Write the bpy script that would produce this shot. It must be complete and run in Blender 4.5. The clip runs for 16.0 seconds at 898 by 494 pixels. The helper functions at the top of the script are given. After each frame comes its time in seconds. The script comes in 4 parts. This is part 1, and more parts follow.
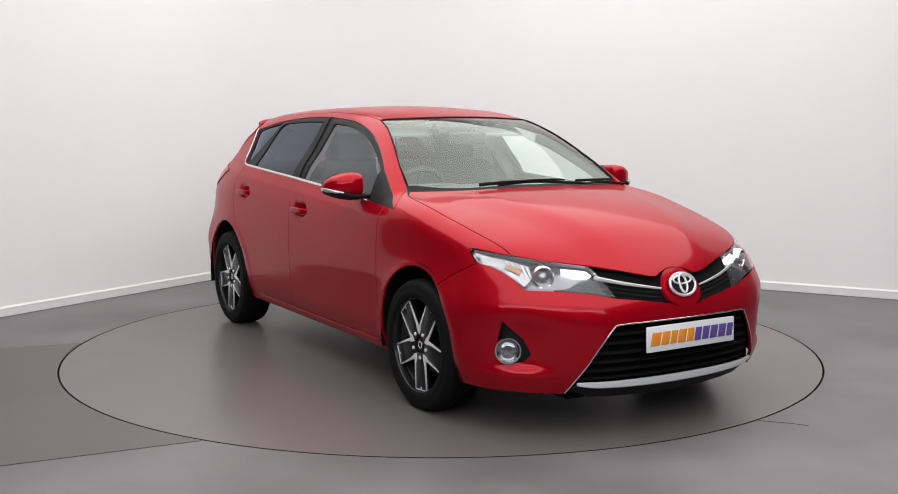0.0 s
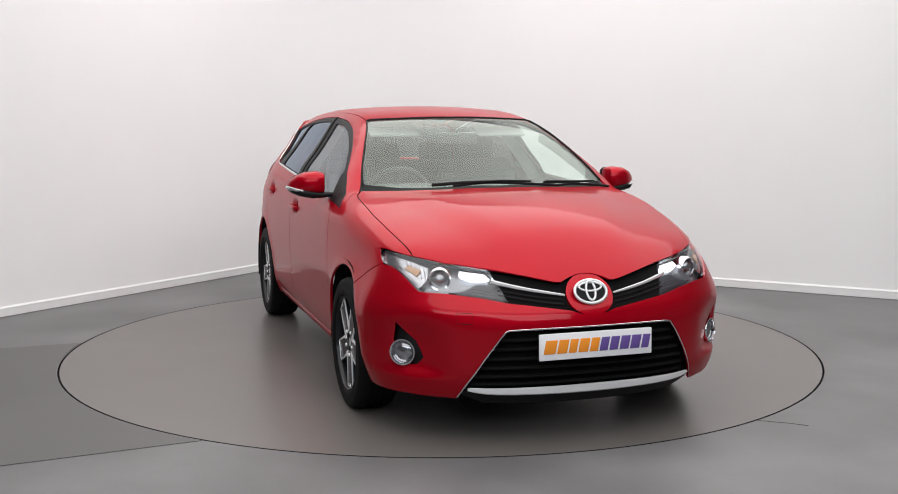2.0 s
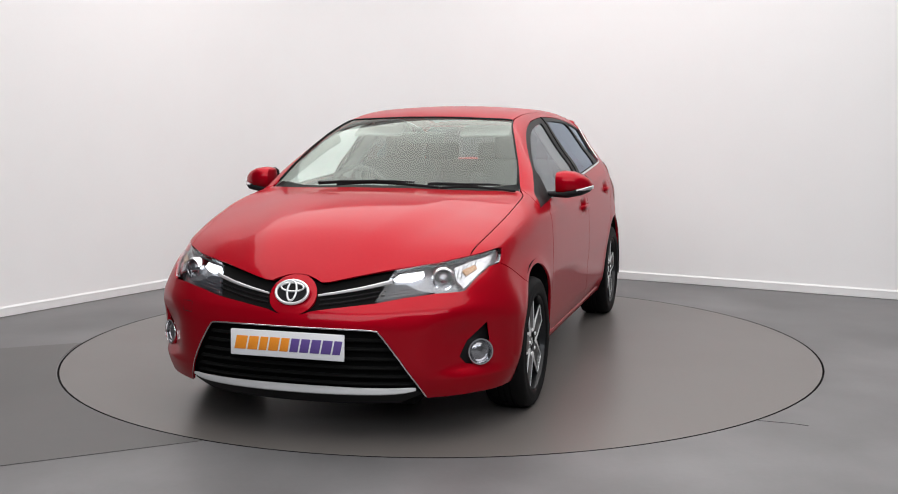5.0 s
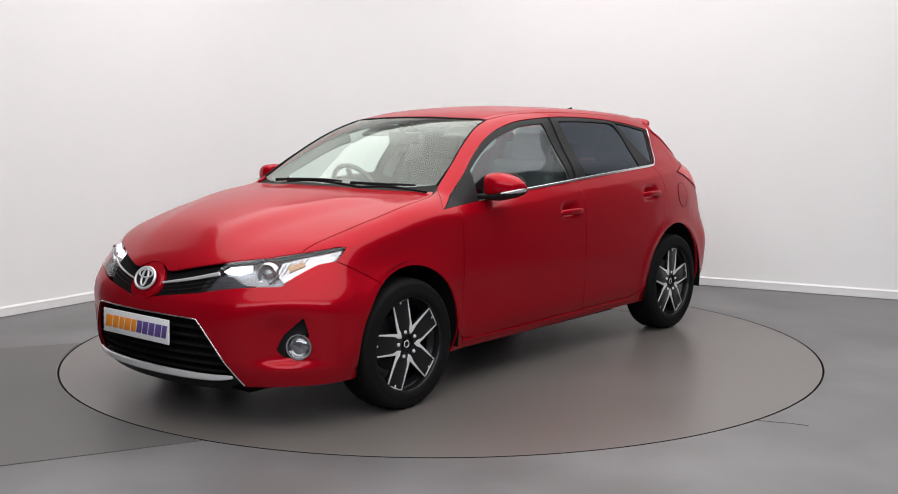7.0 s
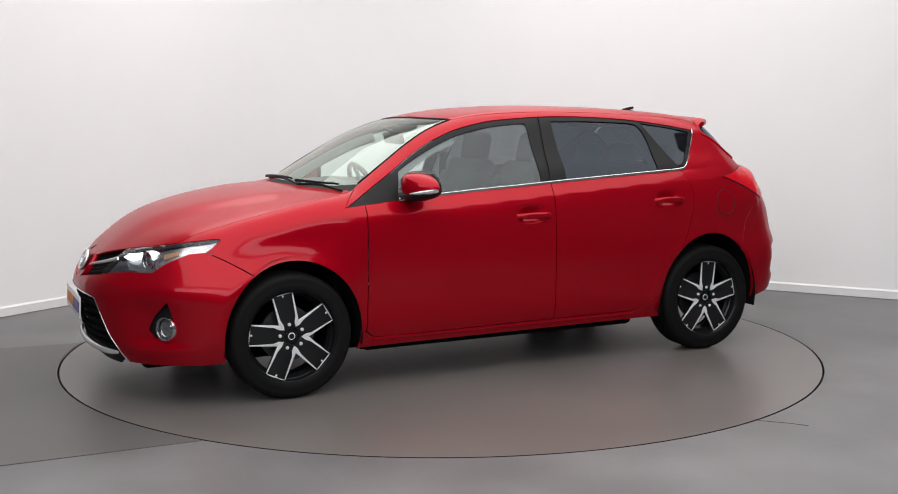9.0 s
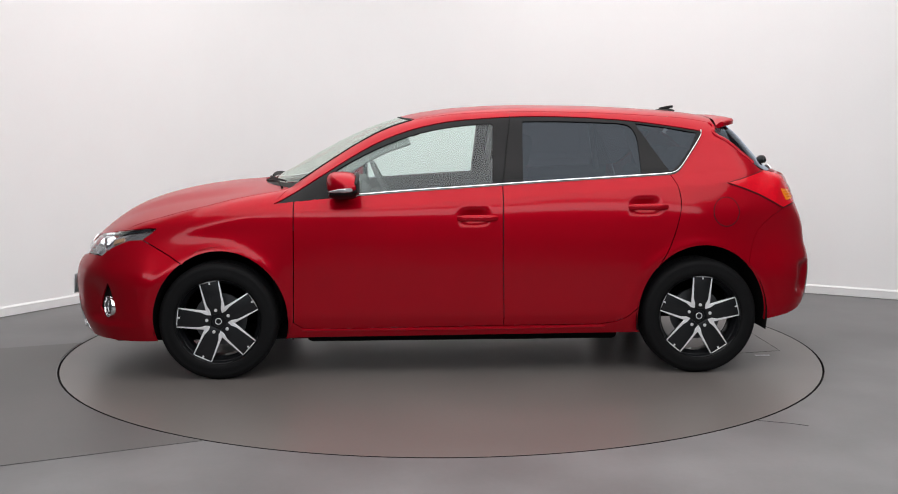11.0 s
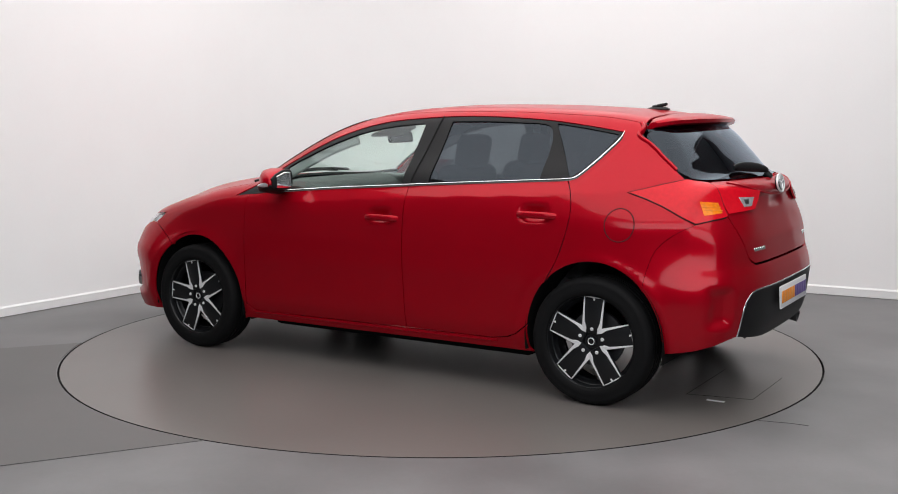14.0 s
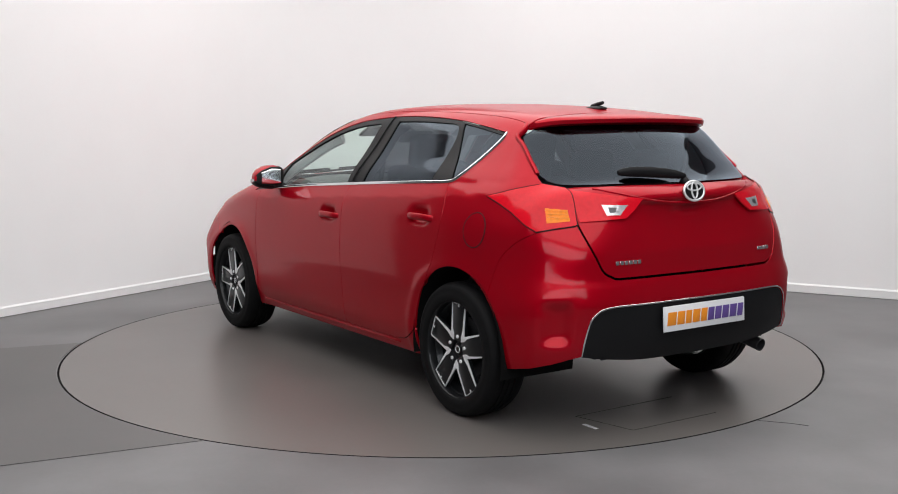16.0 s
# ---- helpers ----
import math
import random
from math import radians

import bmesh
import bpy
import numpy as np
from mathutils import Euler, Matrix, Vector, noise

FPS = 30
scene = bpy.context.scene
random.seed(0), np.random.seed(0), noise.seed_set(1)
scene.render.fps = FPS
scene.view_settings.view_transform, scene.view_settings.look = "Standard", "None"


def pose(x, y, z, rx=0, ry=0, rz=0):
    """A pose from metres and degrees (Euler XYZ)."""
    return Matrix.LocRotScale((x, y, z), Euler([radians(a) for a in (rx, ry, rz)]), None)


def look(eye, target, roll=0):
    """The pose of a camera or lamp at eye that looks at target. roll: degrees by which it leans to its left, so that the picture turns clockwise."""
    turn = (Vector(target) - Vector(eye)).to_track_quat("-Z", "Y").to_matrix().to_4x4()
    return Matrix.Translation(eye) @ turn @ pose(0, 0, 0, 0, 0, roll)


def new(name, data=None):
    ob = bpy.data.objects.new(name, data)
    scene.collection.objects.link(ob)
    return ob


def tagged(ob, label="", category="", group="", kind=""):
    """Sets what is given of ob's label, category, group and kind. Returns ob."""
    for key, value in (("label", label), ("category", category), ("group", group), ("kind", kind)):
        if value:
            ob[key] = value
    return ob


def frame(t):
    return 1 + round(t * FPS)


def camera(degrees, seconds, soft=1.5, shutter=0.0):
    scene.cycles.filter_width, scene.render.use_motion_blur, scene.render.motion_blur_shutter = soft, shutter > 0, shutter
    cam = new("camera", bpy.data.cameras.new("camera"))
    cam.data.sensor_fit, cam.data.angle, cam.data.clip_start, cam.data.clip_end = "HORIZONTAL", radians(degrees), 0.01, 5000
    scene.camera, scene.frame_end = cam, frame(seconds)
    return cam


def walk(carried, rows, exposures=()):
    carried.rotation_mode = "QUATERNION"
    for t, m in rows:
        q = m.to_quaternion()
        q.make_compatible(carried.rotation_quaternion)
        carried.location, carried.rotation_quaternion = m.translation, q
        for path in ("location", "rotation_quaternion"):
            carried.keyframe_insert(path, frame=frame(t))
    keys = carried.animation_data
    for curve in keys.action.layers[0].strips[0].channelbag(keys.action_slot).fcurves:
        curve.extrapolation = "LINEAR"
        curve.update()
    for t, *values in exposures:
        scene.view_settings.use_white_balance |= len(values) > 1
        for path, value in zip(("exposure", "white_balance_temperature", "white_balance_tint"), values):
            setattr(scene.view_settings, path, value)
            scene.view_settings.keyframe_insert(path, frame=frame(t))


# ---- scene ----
cam = camera(46.335, 16.0, soft=1.0)
EYE = (0, -6.408, 1.368)
AIM = (6.408 * math.tan(radians(.405)), 0, 1.368 - 6.408 / math.cos(radians(.405)) * math.tan(radians(6.8)))
walk(cam, [(0, look(EYE, AIM, -.05)), (16, look(EYE, AIM, -.05))], exposures=[(0, .07), (16, .07)])

# ---------------------------------------------------------------- light
world = bpy.data.worlds.new("studio_world")
world.use_nodes = True
world.node_tree.nodes["Background"].inputs[0].default_value = (.8, .85, 1, 1)
world.node_tree.nodes["Background"].inputs[1].default_value = .02
scene.world = world


def softbox(name, wide, long, power, colour, m):
    """A rectangular diffuse lamp that shines along its -z."""
    d = bpy.data.lights.new(name, "AREA")
    d.shape, d.size, d.size_y, d.energy, d.color = "RECTANGLE", wide, long, power, colour
    new(name, d).matrix_world = m


# a broad diffuse ceiling light, and a wide cool softbox high behind the camera
softbox("ceiling_softbox", 6.6, 9.0, 350, (1, .985, .975), pose(.5, -1.5, 3.5))
softbox("front_softbox", 9.2, 1.3, 118, (.88, .94, 1), look((0, -7.2, 2.95), (0, 0, .7)))


# ---------------------------------------------------------------- materials
def material(name):
    m = bpy.data.materials.new(name)
    m.use_nodes = True
    return m, m.node_tree.nodes, m.node_tree.links, m.node_tree.nodes["Principled BSDF"]


def plain(name, colour, rough=.5, metal=0.0, coat=0.0, bump=0.0, scale=200.0, vary=.06, emit=None, spec=.5, sheen=.06):
    """Principled surface with fine grain, a broad drift of tone and slight relief."""
    m, n, l, b = material(name)
    co = n.new("ShaderNodeTexCoord")
    big, fine = n.new("ShaderNodeTexNoise"), n.new("ShaderNodeTexNoise")
    big.inputs["Scale"].default_value, fine.inputs["Scale"].default_value = 3.0, scale
    for t in (big, fine):
        l.new(co.outputs["Object"], t.inputs["Vector"])
    add = n.new("ShaderNodeMath")
    add.operation = "ADD"
    l.new(big.outputs["Fac"], add.inputs[0]), l.new(fine.outputs["Fac"], add.inputs[1])
    ramp = n.new("ShaderNodeMapRange")
    ramp.inputs["From Min"].default_value, ramp.inputs["From Max"].default_value = .6, 1.4
    ramp.inputs["To Min"].default_value, ramp.inputs["To Max"].default_value = 1 - vary, 1 + vary
    l.new(add.outputs[0], ramp.inputs["Value"])
    mul = n.new("ShaderNodeMix")
    mul.data_type, mul.blend_type = "RGBA", "MULTIPLY"
    mul.inputs["Factor"].default_value = 1
    mul.inputs["A"].default_value = (*colour, 1)
    l.new(ramp.outputs["Result"], mul.inputs["B"])
    l.new(mul.outputs["Result"], b.inputs["Base Color"])
    b.inputs["Roughness"].default_value, b.inputs["Metallic"].default_value, b.inputs["Coat Weight"].default_value = rough, metal, coat
    b.inputs["Coat Roughness"].default_value = sheen
    b.inputs["Specular IOR Level"].default_value = spec
    if bump:
        r = n.new("ShaderNodeBump")
        r.inputs["Strength"].default_value, r.inputs["Distance"].default_value = bump, .002
        l.new(fine.outputs["Fac"], r.inputs["Height"]), l.new(r.outputs["Normal"], b.inputs["Normal"])
    if emit:
        b.inputs["Emission Color"].default_value, b.inputs["Emission Strength"].default_value = (*emit[0], 1), emit[1]
    return m


def glass(name, tint, through_part=1.0, gloss=.02, ior=1.5, sheen=(1, 1, 1), gain=1.7):
    """A pane: tinted see-through, with gloss by Fresnel."""
    m, n, l, b = material(name)
    n.remove(b)
    tr, gl, mix, lw = (n.new("ShaderNodeBsdfTransparent"), n.new("ShaderNodeBsdfGlossy"), n.new("ShaderNodeMixShader"), n.new("ShaderNodeLayerWeight"))
    tr.inputs["Color"].default_value = (*[c * through_part for c in tint], 1)
    gl.inputs["Roughness"].default_value = gloss
    gl.inputs["Color"].default_value = (*sheen, 1)
    base = ((ior - 1) / (ior + 1)) ** 2 * gain
    lw.inputs["Blend"].default_value = .5
    power, fr = n.new("ShaderNodeMath"), n.new("ShaderNodeMath")
    power.operation, fr.operation = "POWER", "MULTIPLY_ADD"
    power.inputs[1].default_value = 5
    fr.inputs[1].default_value, fr.inputs[2].default_value = 1 - base, base
    l.new(lw.outputs["Facing"], power.inputs[0]), l.new(power.outputs[0], fr.inputs[0])
    l.new(fr.outputs[0], mix.inputs[0]), l.new(tr.outputs[0], mix.inputs[1]), l.new(gl.outputs[0], mix.inputs[2])
    l.new(mix.outputs[0], n["Material Output"].inputs["Surface"])
    return m


RED = plain("red_car_paint", (.38, .0010, .010), rough=.34, metal=.42, coat=.47, scale=900, vary=.05, spec=0, sheen=.08)
BLACK = plain("black_trim_plastic", (.008, .008, .009), rough=.5, bump=.05, scale=700, spec=.2)
GLOSS = plain("gloss_black_trim", (.008, .008, .01), rough=.15)
DARK = plain("dark_underbody", (.005, .005, .005), spec=.15, rough=.9)
CHROME = plain("chrome", (.78, .78, .8), rough=.12, metal=1.0, vary=.02)
SATIN = plain("satin_silver", (.86, .86, .87), rough=.24, metal=.5, vary=.03)
RUBBER = plain("tyre_rubber", (.005, .005, .0055), spec=.15, rough=.7, bump=.15, scale=350)
ALLOY = plain("machined_alloy", (.88, .88, .89), rough=.34, metal=.3, scale=500)
GUNMETAL = plain("dark_alloy_paint", (.012, .0125, .014), rough=.35, metal=.3, coat=.25, spec=.3)
STEEL = plain("brake_steel", (.12, .12, .125), rough=.45, metal=.9)
CLOTH = plain("dark_seat_cloth", (.075, .077, .083), rough=.95, bump=.4, scale=600, vary=.15)
TRIM = plain("dark_cabin_plastic", (.085, .088, .09), rough=.7, bump=.2, scale=500)
LINING = plain("pale_headlining", (.42, .43, .42), rough=.95, bump=.2, scale=400)
WHITE = plain("white_plate", (.8, .8, .82), rough=.35)
ORANGE = plain("orange_print", (.85, .28, .02), rough=.4)
PURPLE = plain("purple_print", (.12, .07, .28), rough=.4)
LENS = glass("clear_lamp_lens", (.96, .97, .98), gain=1.0)
SCREEN = glass("windscreen_glass", (.88, .97, .92), ior=1.48, gloss=.03, sheen=(.93, 1, .93), gain=2.6)
PANE = glass("clear_side_glass", (.85, .955, .92), ior=1.5, gloss=.02, sheen=(.9, .96, 1))
# gloss coloured bluish to imitate cool lamps reflected in the pane
TINT = glass("privacy_glass", (.085, .09, .10), ior=1.5, gloss=.03, sheen=(.74, .86, 1), gain=1.15)
REFLECTOR = plain("lamp_reflector", (.47, .47, .49), rough=.16, metal=.85, bump=1, scale=28, vary=.45)
BEZEL = plain("lamp_bezel", (.25, .255, .27), rough=.25, metal=.6)
INSERT = plain("grey_lamp_insert", (.03, .032, .04), rough=.4)
DAYLAMP = plain("lit_running_lamp", (.9, .9, .95), rough=.2, emit=((.9, .95, 1), 2.2))
FOG_GLASS = plain("fog_lamp_glass", (.34, .34, .36), rough=.12, metal=.85, bump=1, scale=42, vary=.5)
RED_LENS = plain("red_lamp_lens", (.62, .003, .014), rough=.25, coat=.4, spec=.1, sheen=.02, bump=.3, scale=50, vary=.12)
AMBER = plain("amber_lamp_lens", (.85, .24, .01), rough=.25, coat=.5, spec=.1, bump=.9, scale=55, vary=.3)
DULL_AMBER = plain("unlit_amber_bulb", (.42, .25, .14), rough=.25, metal=.3, bump=.6, scale=55, vary=.25)
CLEAR_LAMP = plain("clear_reversing_lens", (.66, .66, .68), rough=.15, metal=.6, bump=.9, scale=55, vary=.25)
PAINT_WALL = plain("off_white_wall_paint", (.875, .870, .872), rough=.85, bump=.06, scale=120, vary=.012)
DARK_WALL = plain("grey_closing_wall", (.26, .26, .27), rough=.9, bump=.1, scale=120, vary=.06)
CEILING_PAINT = plain("white_ceiling_paint", (.8, .8, .79), rough=.9, vary=.02)
SKIRT = plain("white_skirting_paint", (.82, .82, .82), rough=.45, vary=.02)


def floor_paint(name, colour, rough, stain):
    """Painted floor: broad cloudy stains, fine scuffs, uneven sheen."""
    m, n, l, b = material(name)
    co = n.new("ShaderNodeTexCoord")
    cloud, fine = n.new("ShaderNodeTexNoise"), n.new("ShaderNodeTexNoise")
    cloud.inputs["Scale"].default_value, cloud.inputs["Detail"].default_value = 1.1, 5
    fine.inputs["Scale"].default_value, fine.inputs["Detail"].default_value = 45, 4
    for t in (cloud, fine):
        l.new(co.outputs["Object"], t.inputs["Vector"])
    r1, r2 = n.new("ShaderNodeMapRange"), n.new("ShaderNodeMapRange")
    for r, lo, hi, s in ((r1, .3, .7, stain), (r2, .2, .8, .03)):
        r.inputs["From Min"].default_value, r.inputs["From Max"].default_value = lo, hi
        r.inputs["To Min"].default_value, r.inputs["To Max"].default_value = 1 - s, 1 + s
    l.new(cloud.outputs["Fac"], r1.inputs["Value"]), l.new(fine.outputs["Fac"], r2.inputs["Value"])
    mu = n.new("ShaderNodeMath")
    mu.operation = "MULTIPLY"
    l.new(r1.outputs["Result"], mu.inputs[0]), l.new(r2.outputs["Result"], mu.inputs[1])
    mul = n.new("ShaderNodeMix")
    mul.data_type, mul.blend_type = "RGBA", "MULTIPLY"
    mul.inputs["Factor"].default_value = 1
    mul.inputs["A"].default_value = (*colour, 1)
    l.new(mu.outputs[0], mul.inputs["B"]), l.new(mul.outputs["Result"], b.inputs["Base Color"])
    r3 = n.new("ShaderNodeMapRange")
    r3.inputs["To Min"].default_value, r3.inputs["To Max"].default_value = rough - .07, rough + .1
    l.new(cloud.outputs["Fac"], r3.inputs["Value"]), l.new(r3.outputs["Result"], b.inputs["Roughness"])
    return m


FLOOR = floor_paint("grey_floor_paint", (.146, .143, .146), .45, .32)
SHEET = floor_paint("darker_floor_sheet", (.098, .094, .093), .45, .24)
DISC = floor_paint("turntable_vinyl", (.140, .127, .120), .31, .08)
GAPDARK = plain("dark_gap", (.006, .006, .006), rough=.9)


# ---------------------------------------------------------------- mesh helpers
def mesh_of(name, V, F, mat, smooth=True):
    me = bpy.data.meshes.new(name)
    me.from_pydata([tuple(v) for v in V], [], [tuple(f) for f in F])
    me.materials.append(mat)
    if smooth:
        me.polygons.foreach_set("use_smooth", [True] * len(me.polygons))
    me.update()
    return me


def part_of(name, me, parent, label="", m=None):
    ob = new(name, me)
    ob.parent = parent
    if m is not None:
        ob.matrix_basis = m
    return tagged(ob, label)


def from_bm(name, bm, mat, smooth=True):
    me = bpy.data.meshes.new(name)
    bmesh.ops.recalc_face_normals(bm, faces=bm.faces)
    bm.to_mesh(me)
    bm.free()
    me.materials.append(mat)
    if smooth:
        me.polygons.foreach_set("use_smooth", [True] * len(me.polygons))
        me.set_sharp_from_angle(angle=radians(38))
    return me


def part(name, bm, mat, parent, label="", smooth=True, m=None):
    """Links a bmesh as one mesh object under a thing or a part."""
    return part_of(name, from_bm(name, bm, mat, smooth), parent, label, m)


def box(sx, sy, sz, at=(0, 0, 0), bevel=.0, seg=2):
    bm = bmesh.new()
    bmesh.ops.create_cube(bm, size=1, matrix=Matrix.Translation(at) @ Matrix.Diagonal((sx, sy, sz, 1)))
    if bevel:
        bmesh.ops.bevel(bm, geom=bm.edges[:], offset=bevel, segments=seg, affect="EDGES", profile=.5)
    return bm


def lathe(profile, n=64, axis="y", close=False):
    """Turns a profile of (radius, along) about an axis."""
    bm = bmesh.new()
    rings = []
    for r, a in profile:
        ring = []
        for i in range(n):
            c, s = math.cos(2 * math.pi * i / n) * r, math.sin(2 * math.pi * i / n) * r
            ring.append(bm.verts.new({"y": (c, a, s), "x": (a, c, s), "z": (c, s, a)}[axis]))
        rings.append(ring)
    pairs = list(zip(rings, rings[1:])) + ([(rings[-1], rings[0])] if close else [])
    for p, q in pairs:
        for i in range(n):
            bm.faces.new((p[i], p[(i + 1) % n], q[(i + 1) % n], q[i]))
    return bm


def tube(points, radius, n=8, closed=False, flat=1.0, ref=(0, 0, 1)):
    """A swept bar along points; flat squeezes it across ref."""
    bm = bmesh.new()
    P = [Vector(q) for q in points]
    rings = []
    for i, q in enumerate(P):
        a = P[(i - 1) % len(P)] if closed or i else q
        b = P[(i + 1) % len(P)] if closed or i < len(P) - 1 else q
        t = (b - a).normalized()
        u = t.cross(Vector(ref)).normalized()
        w = u.cross(t)
        rad = radius(i / (len(P) - 1)) if callable(radius) else radius
        rings.append([bm.verts.new(q + u * math.cos(2 * math.pi * k / n) * rad * flat + w * math.sin(2 * math.pi * k / n) * rad) for k in range(n)])
    for p, q in list(zip(rings, rings[1:])) + ([(rings[-1], rings[0])] if closed else []):
        for k in range(n):
            bm.faces.new((p[k], p[(k + 1) % n], q[(k + 1) % n], q[k]))
    if not closed:
        bm.faces.new(rings[0]), bm.faces.new(rings[-1][::-1])
    return bm


def prism(outline, depth, bevel=0.0):
    """A flat outline in x, z pushed along +y by depth."""
    bm = bmesh.new()
    a = [bm.verts.new((x, 0, z)) for x, z in outline]
    b = [bm.verts.new((x, depth, z)) for x, z in outline]
    bm.faces.new(a), bm.faces.new(b[::-1])
    for i in range(len(a)):
        j = (i + 1) % len(a)
        bm.faces.new((a[i], a[j], b[j], b[i]))
    if bevel:
        bmesh.ops.bevel(bm, geom=bm.edges[:], offset=bevel, segments=2, affect="EDGES", profile=.5)
    return bm


# ---------------------------------------------------------------- the room
def thing(name, me, label, category="", kind="", group="", m=None):
    ob = new(name, me)
    if m is not None:
        ob.matrix_world = m
    return tagged(ob, label, category, group, kind)


RING = 2.243
CORNER, LEFT, RIGHT = Vector((-1.056, 4.188)), Vector((.5327, .8463)), Vector((.868, -.4966))


def wall_line():
    """The plan line of the two visible walls with a coved corner."""
    r = 1.3
    turn = math.acos(LEFT.dot(RIGHT))
    cut = r * math.tan(turn / 2)
    a, b = CORNER - LEFT * cut, CORNER + RIGHT * cut
    c = a + Vector((LEFT.y, -LEFT.x)) * r
    pts = [CORNER - LEFT * 4.6, a]
    s = a - c
    for i in range(1, 16):
        ang = -turn * i / 16
        pts.append(c + Vector((s.x * math.cos(ang) - s.y * math.sin(ang), s.x * math.sin(ang) + s.y * math.cos(ang))))
    return pts + [b, CORNER + RIGHT * 5.9]


def wall_mesh(name, pts, z0, z1, thick, mat, inward=0.0, top=None):
    """A wall of given thickness along a plan line, its room side on the line (moved inward, by top at its upper edge)."""
    bm = bmesh.new()
    cols = []
    for i, q in enumerate(pts):
        t = (pts[min(i + 1, len(pts) - 1)] - pts[max(i - 1, 0)]).normalized()
        o = Vector((-t.y, t.x))
        p0, p1 = q - o * inward, q + o * thick
        p2 = p0 if top is None else q - o * top
        cols.append([bm.verts.new((p.x, p.y, z)) for p, z in ((p0, z0), (p2, z1), (p1, z1), (p1, z0))])
    for a, b in zip(cols, cols[1:]):
        for k in range(4):
            bm.faces.new((a[k], a[(k + 1) % 4], b[(k + 1) % 4], b[k]))
    bm.faces.new(cols[0]), bm.faces.new(cols[-1][::-1])
    return from_bm(name, bm, mat)


line = wall_line()
thing("wall_north", wall_mesh("wall_north", line, 0, 3.6, .12, PAINT_WALL), "off-white painted studio wall with a coved corner", "wall", "structure")
thing("baseboard", wall_mesh("baseboard", line, .004, .062, -.003, SKIRT, .018), "white skirting board along the studio wall", "skirting", "structure")
thing("trim", wall_mesh("trim", line, .062, .075, -.003, SKIRT, .020, .006), "rounded white top edge of the skirting board", "skirting", "structure")
end_a, end_b = line[0], line[-1]
# unseen wall added to close the room; its grey keeps the car's reflections dark
back = [end_b, Vector((7.6, .4)), Vector((7.6, -10.5)), Vector((-8.2, -10.5)), Vector((-8.2, .9)), end_a]
thing("wall_south", wall_mesh("wall_south", back, 0, 3.6, .12, DARK_WALL), "unseen grey wall behind the camera, added to keep reflections dark", "wall", "structure")


def ring_floor():
    """Floor sheet with a round hole for the turntable."""
    bm = bmesh.new()
    n = 128
    rings = [[bm.verts.new((math.cos(2 * math.pi * i / n) * r, math.sin(2 * math.pi * i / n) * r, 0)) for i in range(n)] for r in (RING, 3.0, 5.0, 22.0)]
    for a, b in zip(rings, rings[1:]):
        for i in range(n):
            bm.faces.new((a[i], a[(i + 1) % n], b[(i + 1) % n], b[i]))
    return from_bm("floor", bm, FLOOR, smooth=False)


thing("floor", ring_floor(), "scuffed grey painted studio floor round the turntable", "floor", "structure")
bm = box(36, 36, .1, (0, 0, 3.66))
thing("ceiling", from_bm("ceiling", bm, CEILING_PAINT, False), "plain white studio ceiling", "ceiling", "structure")
# pit floor is plain black so the edge gap reads as shade
bm = box(5.2, 5.2, .02, (0, 0, -.06))
thing("turntable_pit", from_bm("turntable_pit", bm, GAPDARK, False), "pit floor under the turntable's edge gap, coloured black for shade", "pit", "structure")


def sheet():
    """A darker floor sheet between two straight seams that ends at the turntable."""
    bm = bmesh.new()
    a0, a1 = Vector((-2.245, .035)), Vector((-5.2, -1.05))
    b0, b1 = Vector((-1.03, -1.985)), Vector((-4.6, -3.60))
    arc = []
    s, e = math.atan2(a0.y, a0.x), math.atan2(b0.y, b0.x)
    s = s if s > 0 else s + 2 * math.pi
    e = e + 2 * math.pi
    for i in range(25):
        w = s + (e - s) * i / 24
        arc.append(Vector((math.cos(w), math.sin(w))) * (RING + .006))
    loop = arc + [b1, a1]
    top = [bm.verts.new((p.x, p.y, .003)) for p in loop]
    bot = [bm.verts.new((p.x, p.y, 0)) for p in loop]
    bm.faces.new(top)
    for i in range(len(loop)):
        j = (i + 1) % len(loop)
        bm.faces.new((top[i], bot[i], bot[j], top[j]))
    return from_bm("floor_sheet", bm, SHEET, False)


thing("floor_sheet", sheet(), "darker grey vinyl sheet laid on the floor", "floor sheet", "structure")

thing("floor_seam", from_bm("floor_seam", tube([(1.455, -1.712, .0003), (1.58, -1.755, .0003), (1.66, -1.80, .0003)], .0014, 6), GAPDARK), "thin dark crack in the studio floor", "seam", "structure")

turntable = new("turntable")
tagged(turntable, "round grey-brown turntable set flush in the floor", "turntable")
prof = [(0.0001, 0), (1.0, 0), (2.0, 0), (RING - .013, 0), (RING - .0115, 0)]
part("platform", lathe(prof, 160, "z"), DISC, turntable)
# disc's side wall coloured black, standing for shade inside the gap
part("gap_shade_band", lathe([(RING - .0115, -.0004), (RING - .0115, -.045), (.0001, -.045)], 160, "z"), GAPDARK, turntable, "black band that paints the shade in the edge gap")
# hatch seams cut in the platform
for pts in (((-1.71, -.24), (-1.705, .39)), ((-1.705, .39), (-2.02, .325)), ((-2.02, .325), (-2.03, -.2))):
    part("hatch_seam", tube([(*pts[0], .0001), (*pts[1], .0001)], .0013, 6), GAPDARK, turntable)
part("scuff_mark", box(.09, .02, .0016, (-1.87, .446, .0012), .0006, 1), WHITE, turntable, "pale scuff of paint")


